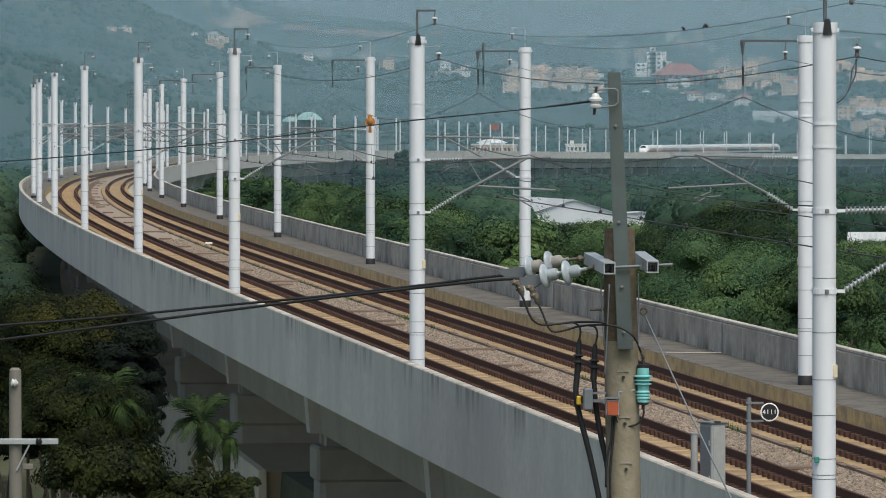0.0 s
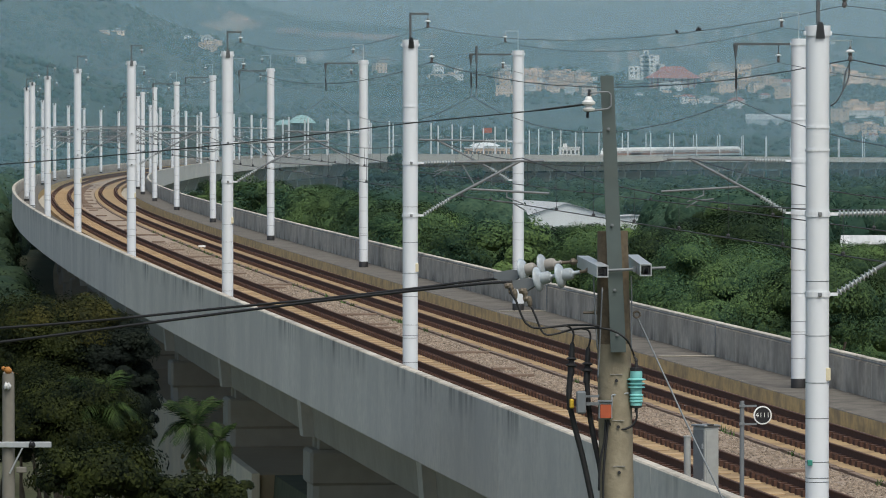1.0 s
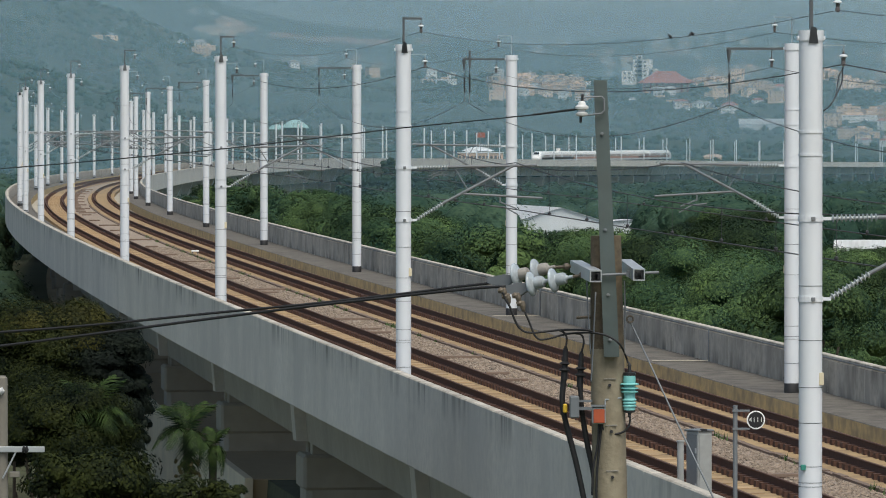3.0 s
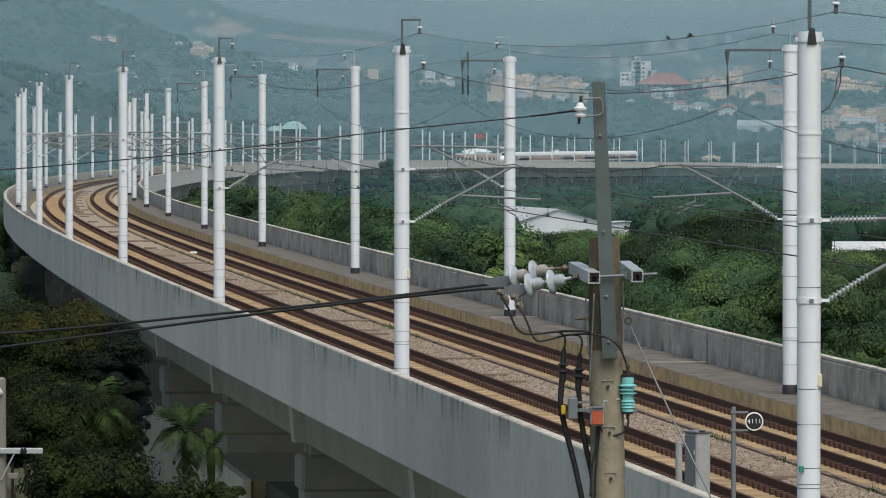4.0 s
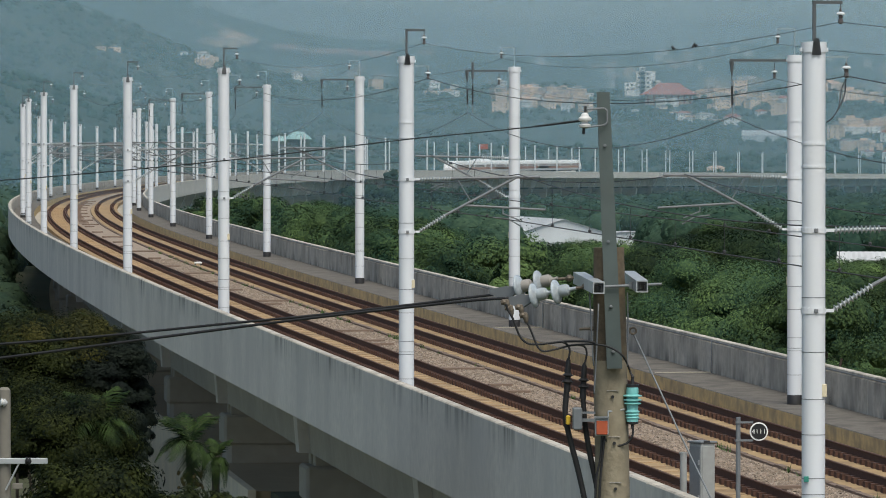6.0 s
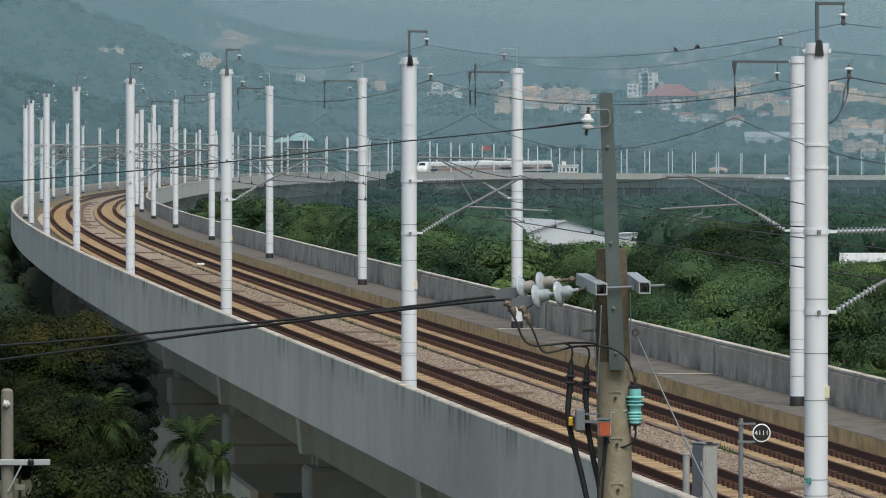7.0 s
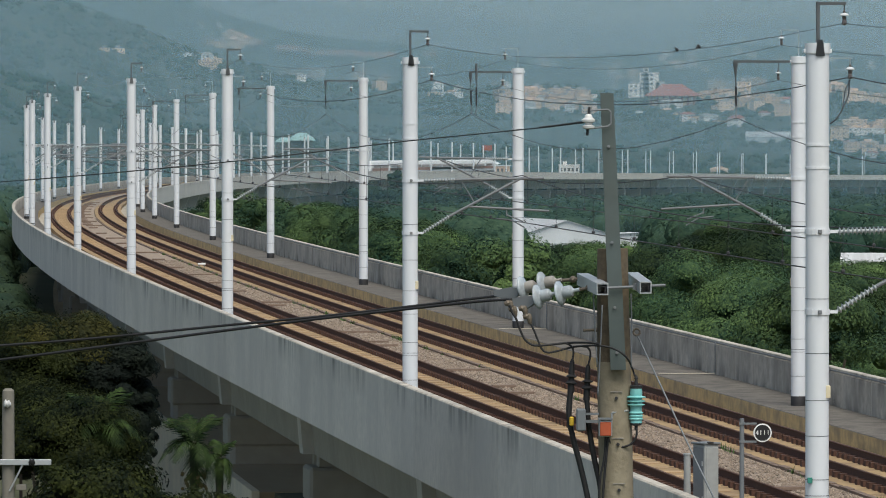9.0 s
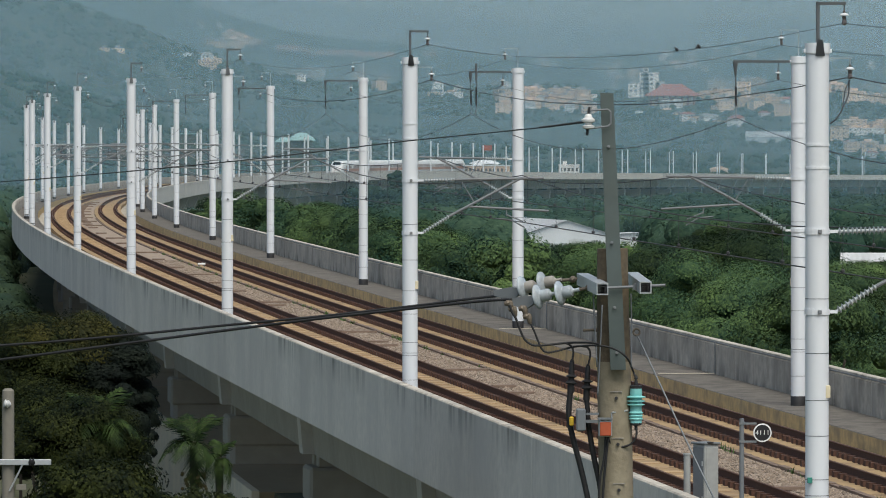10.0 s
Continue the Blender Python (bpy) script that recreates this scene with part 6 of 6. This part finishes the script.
far_building(502, 252, 26, 2610, DULL_WALL, "domed_hall", "small hall with a turquoise domed roof behind the masts", ROOF_TEAL, 9)
far_building(336, 238, 34, 2600, DULL_WALL, "hall", "hall with a turquoise roof behind the masts", ROOF_TEAL)
pf = seen(862, 262, 2310)
flag = thing("red_banner", "red banner on a tall pole behind the viaduct", "banner", Matrix.Translation((pf.x, pf.y, PLAIN)))
bm = bmesh.new()
tube(bm, (0, 0, 0), (0, 0, pf.z - PLAIN + 1.5), 0.12, seg=6)
part("pole", bm, STEEL, flag)
bm = bmesh.new()
box(bm, -1.9, 1.9, -0.1, 0.1, pf.z - PLAIN - 1.0, pf.z - PLAIN + 1.0)
part("cloth", bm, ORANGE, flag)

# ---- train ----
TRAIN_WHITE = mat("white_train_paint", (0.80, 0.80, 0.79), 0.55, grain_scale=2.0, stain=(0.7, 0.69, 0.66), stain_scale=0.5)
TRAIN_ORANGE = mat("orange_stripe", (0.52, 0.28, 0.20), 0.45)
TRAIN_DARK = mat("train_glass", (0.40, 0.28, 0.23), 0.4)
TRAIN_BLACK = mat("cab_glass", (0.02, 0.02, 0.025), 0.15)
SECTION = [(-1.55, 0.35), (-1.69, 0.9), (-1.69, 1.9), (-1.62, 2.9), (-1.3, 3.5), (-0.7, 3.68), (0.7, 3.68), (1.3, 3.5), (1.62, 2.9), (1.69, 1.9), (1.69, 0.9), (1.55, 0.35)]


def hull(bm, stations):
    """Sections (y, width factor, height factor) joined to a hull."""
    loops = [[bm.verts.new((x * w, y, 0.35 + (z - 0.35) * h)) for x, z in SECTION] for y, w, h in stations]
    k = len(SECTION)
    for a, b in zip(loops, loops[1:]):
        for i in range(k):
            bm.faces.new((a[i], b[i], b[(i + 1) % k], a[(i + 1) % k]))
    bm.faces.new(loops[0])
    bm.faces.new(loops[-1][::-1])
    bmesh.ops.recalc_face_normals(bm, faces=bm.faces[:])


CAR, RADIUS = 25.2, 5560.0
TRAIN_A = 2.25
train = thing("train", "long white high-speed train with an orange-brown band on the viaduct", "train", station(1600, TRAIN_A))


def car_pose(i):
    """Car i's frame in the train's space; the nose is at the origin and points to -y, the rest follows the curve."""
    L = CAR * (i + 0.5)
    a = L / RADIUS
    return Matrix.Translation((RADIUS * (1 - math.cos(a)), RADIUS * math.sin(a), 0)) @ pose(0, 0, 0, 0, 0, -math.degrees(a))


def strip(bm, y0, y1, z0, z1, g):
    xs = np.interp([z0, z1], [0.9, 1.9, 2.9], [1.69, 1.69, 1.62]) + 0.012
    v = [bm.verts.new((g * xs[0], y0, z0)), bm.verts.new((g * xs[0], y1, z0)), bm.verts.new((g * xs[1], y1, z1)), bm.verts.new((g * xs[1], y0, z1))]
    r = bm.faces.new(v)
    bmesh.ops.solidify(bm, geom=[r], thickness=0.02)


bm = bmesh.new()
hull(bm, [(-CAR / 2 + 0.1, 1, 1), (CAR / 2 - 0.1, 1, 1)])
BODY = smooth(mesh_of(bm, "body", TRAIN_WHITE))
bm = bmesh.new()
hull(bm, [(-CAR / 2, 0.6, 0.4), (-CAR / 2 + 0.6, 0.84, 0.58), (-CAR / 2 + 1.5, 0.94, 0.72), (-CAR / 2 + 2.8, 0.98, 0.9), (-CAR / 2 + 4.4, 1, 1), (CAR / 2 - 0.1, 1, 1)])
NOSE = smooth(mesh_of(bm, "nose_body", TRAIN_WHITE))
STRIPE, GLASS = [], []
for g in (-1, 1):
    bm = bmesh.new()
    strip(bm, -CAR / 2 + 0.15, CAR / 2 - 0.15, 1.0, 1.75, g)
    STRIPE.append(mesh_of(bm, "stripe", TRAIN_ORANGE))
    bm = bmesh.new()
    strip(bm, -0.75, 0.75, 1.85, 2.5, g)
    GLASS.append(mesh_of(bm, "window", TRAIN_DARK))
bm = bmesh.new()
box(bm, -1.3, 1.3, -1.6, 1.6, -0.0, 0.5, 0.1)
BOGIE = mesh_of(bm, "bogie", BLACK)
for i in range(12):
    nose = i in (0, 11)
    car = part("car", NOSE if nose else BODY, TRAIN_WHITE, train, "white car with a long nose" if nose else "")
    car.matrix_basis = car_pose(i) @ (pose(0, 0, 0, 0, 0, 180) if i == 11 else Matrix())
    for g in (0, 1):
        part("stripe", STRIPE[g], TRAIN_ORANGE, car, "orange-brown band").location = (0, 3.0 if nose else 0, 0)
        if nose:
            car.children[-1].scale = (1, 0.76, 1)
        for k in range(9 if nose else 11):
            part("window", GLASS[g], TRAIN_DARK, car).location = (0, -CAR / 2 + (8.5 if nose else 2.4) + k * 2.02 * (0.85 if nose else 1), 0)
    for y in (-8.7, 8.7):
        part("bogie", BOGIE, BLACK, car).location = (0, y, 0)
    if nose:
        bm = bmesh.new()
        v = [bm.verts.new(p) for p in ((-1.0, -CAR / 2 + 1.25, 2.7), (1.0, -CAR / 2 + 1.25, 2.7), (0.8, -CAR / 2 + 2.6, 3.42), (-0.8, -CAR / 2 + 2.6, 3.42))]
        f = bm.faces.new(v)
        bmesh.ops.solidify(bm, geom=[f], thickness=0.05)
        part("windscreen", bm, TRAIN_BLACK, car, "black windscreen")
        for g in (-1, 1):
            bm = bmesh.new()
            bmesh.ops.create_icosphere(bm, subdivisions=2, radius=0.22, matrix=Matrix.Translation((g * 0.8, -CAR / 2 + 0.95, 1.35)))
            part("headlight", bm, WHITE_GLAZE, car)

# ---- birds ----
PLUME = mat("dark_plumage", (0.02, 0.02, 0.024), 0.8, grain_scale=40)
RUFOUS = mat("orange_brown_plumage", (0.36, 0.15, 0.03), 0.8, grain=(0.2, 0.08, 0.02), grain_amt=0.6, grain_scale=60)


def bird(name, label, m, size, plume):
    """A small perched bird that faces +y, upright; x is its right."""
    ob = thing(name, label, "bird", m)
    S = Matrix.Diagonal((size, size, size, 1))
    bm = bmesh.new()
    lathe(bm, [(0.05, 0.0), (0.26, 0.12), (0.36, 0.38), (0.33, 0.62), (0.2, 0.8), (0.22, 0.92), (0.21, 1.03), (0.1, 1.13)], 12, S @ pose(0, 0, 0, -18, 0, 0))
    part("body", bm, plume, ob, soft=True)
    bm = bmesh.new()
    tube(bm, S @ Vector((0, 0.42, 0.98)), S @ Vector((0, 0.72, 0.95)), 0.05 * size, 0.005 * size, 6)
    part("beak", bm, BLACK, ob)
    bm = bmesh.new()
    v = [bm.verts.new(S @ Vector(p)) for p in ((-0.12, 0.0, 0.14), (0.12, 0.0, 0.14), (0.16, -0.3, -0.72), (-0.16, -0.3, -0.72))]
    bmesh.ops.solidify(bm, geom=[bm.faces.new(v)], thickness=0.04 * size)
    part("tail", bm, plume, ob)
    wings = []
    for g in (-1, 1):
        bm = bmesh.new()
        v = [bm.verts.new(S @ Vector(p)) for p in ((0, 0.12, 0.04), (g * 0.14, -0.02, -0.1), (g * 0.2, -0.12, -0.55), (g * 0.05, -0.2, -0.8), (-g * 0.06, -0.1, -0.3))]
        bmesh.ops.solidify(bm, geom=[bm.faces.new(v)], thickness=0.06 * size)
        w = part("wing", bm, plume, ob)
        w.location = S @ Vector((g * 0.30, 0.12, 0.72))
        wings.append(w)
    for g in (-1, 1):
        bm = bmesh.new()
        tube(bm, S @ Vector((g * 0.1, 0.1, 0.15)), S @ Vector((g * 0.1, 0.12, -0.06)), 0.03 * size, seg=5)
        part("leg", bm, BLACK, ob)
    return ob, wings


for x, turn, f in ((1201, 70, 1.0), (1230, -60, 0.95), (1242, 75, 1.0)):
    s_ = line_s(x, -4.8, 9.4)
    t_ = (s_ / MAST) % 1
    p = on(s_, -4.8, 9.7 - 0.5 * 4 * t_ * (1 - t_)) + Vector((0, 0, 0.01))
    bird("bird", "small black bird perched on the earth wire", Matrix.Translation(p) @ pose(0, 0, 0, -25, 0, turn), 0.085 * f, PLUME)
BIRD_D = POLE_D - 0.3 + (1034 - 642) * PX * POLE_D * 0.45
flyer, flyer_wings = bird("orange_bird", "orange-brown bird that leaves the service wire", Matrix.Translation(seen(642, 258, BIRD_D)), 0.10, RUFOUS)


# ---- what moves ----
def motions():
    rows = []
    for k in range(21):
        t = k * 0.5
        rows.append((t, station(1967.0 - 72.35 * t, TRAIN_A)))
    walk(train, rows)
    # the bird sits, then drops away to the west
    path = [(0.0, 642.5, 259, 0), (0.27, 642.5, 259, 6), (0.5, 642.5, 259, 12), (0.6, 631, 262, 40), (0.7, 605, 279, 70), (0.8, 548, 341, 80), (0.87, 440, 425, 80), (0.93, 260, 545, 80),
            (1.0, 20, 690, 80), (1.1, -260, 830, 80), (1.6, -720, 980, 80), (2.5, -900, 1100, 80), (10.0, -900, 1100, 80)]
    walk(flyer, [(t, Matrix.Translation(seen(x, y, BIRD_D)) @ pose(0, 0, 0, 0 if t < 0.55 else -50, 0, turn)) for t, x, y, turn in path])
    for w, g in zip(flyer_wings, (-1, 1)):
        base = w.location.copy()
        rows = []
        for t, ang in ((0.0, 0), (0.5, 0), (0.57, 75), (0.63, 40), (0.7, 85), (0.77, 40), (0.84, 85), (0.91, 40), (0.98, 85), (1.1, 45), (1.3, 80), (2.5, 0), (10.0, 0)):
            rows.append((t, Matrix.Translation(base) @ pose(0, 0, 0, 0, -g * ang, 0)))
        walk(w, rows)


motions()
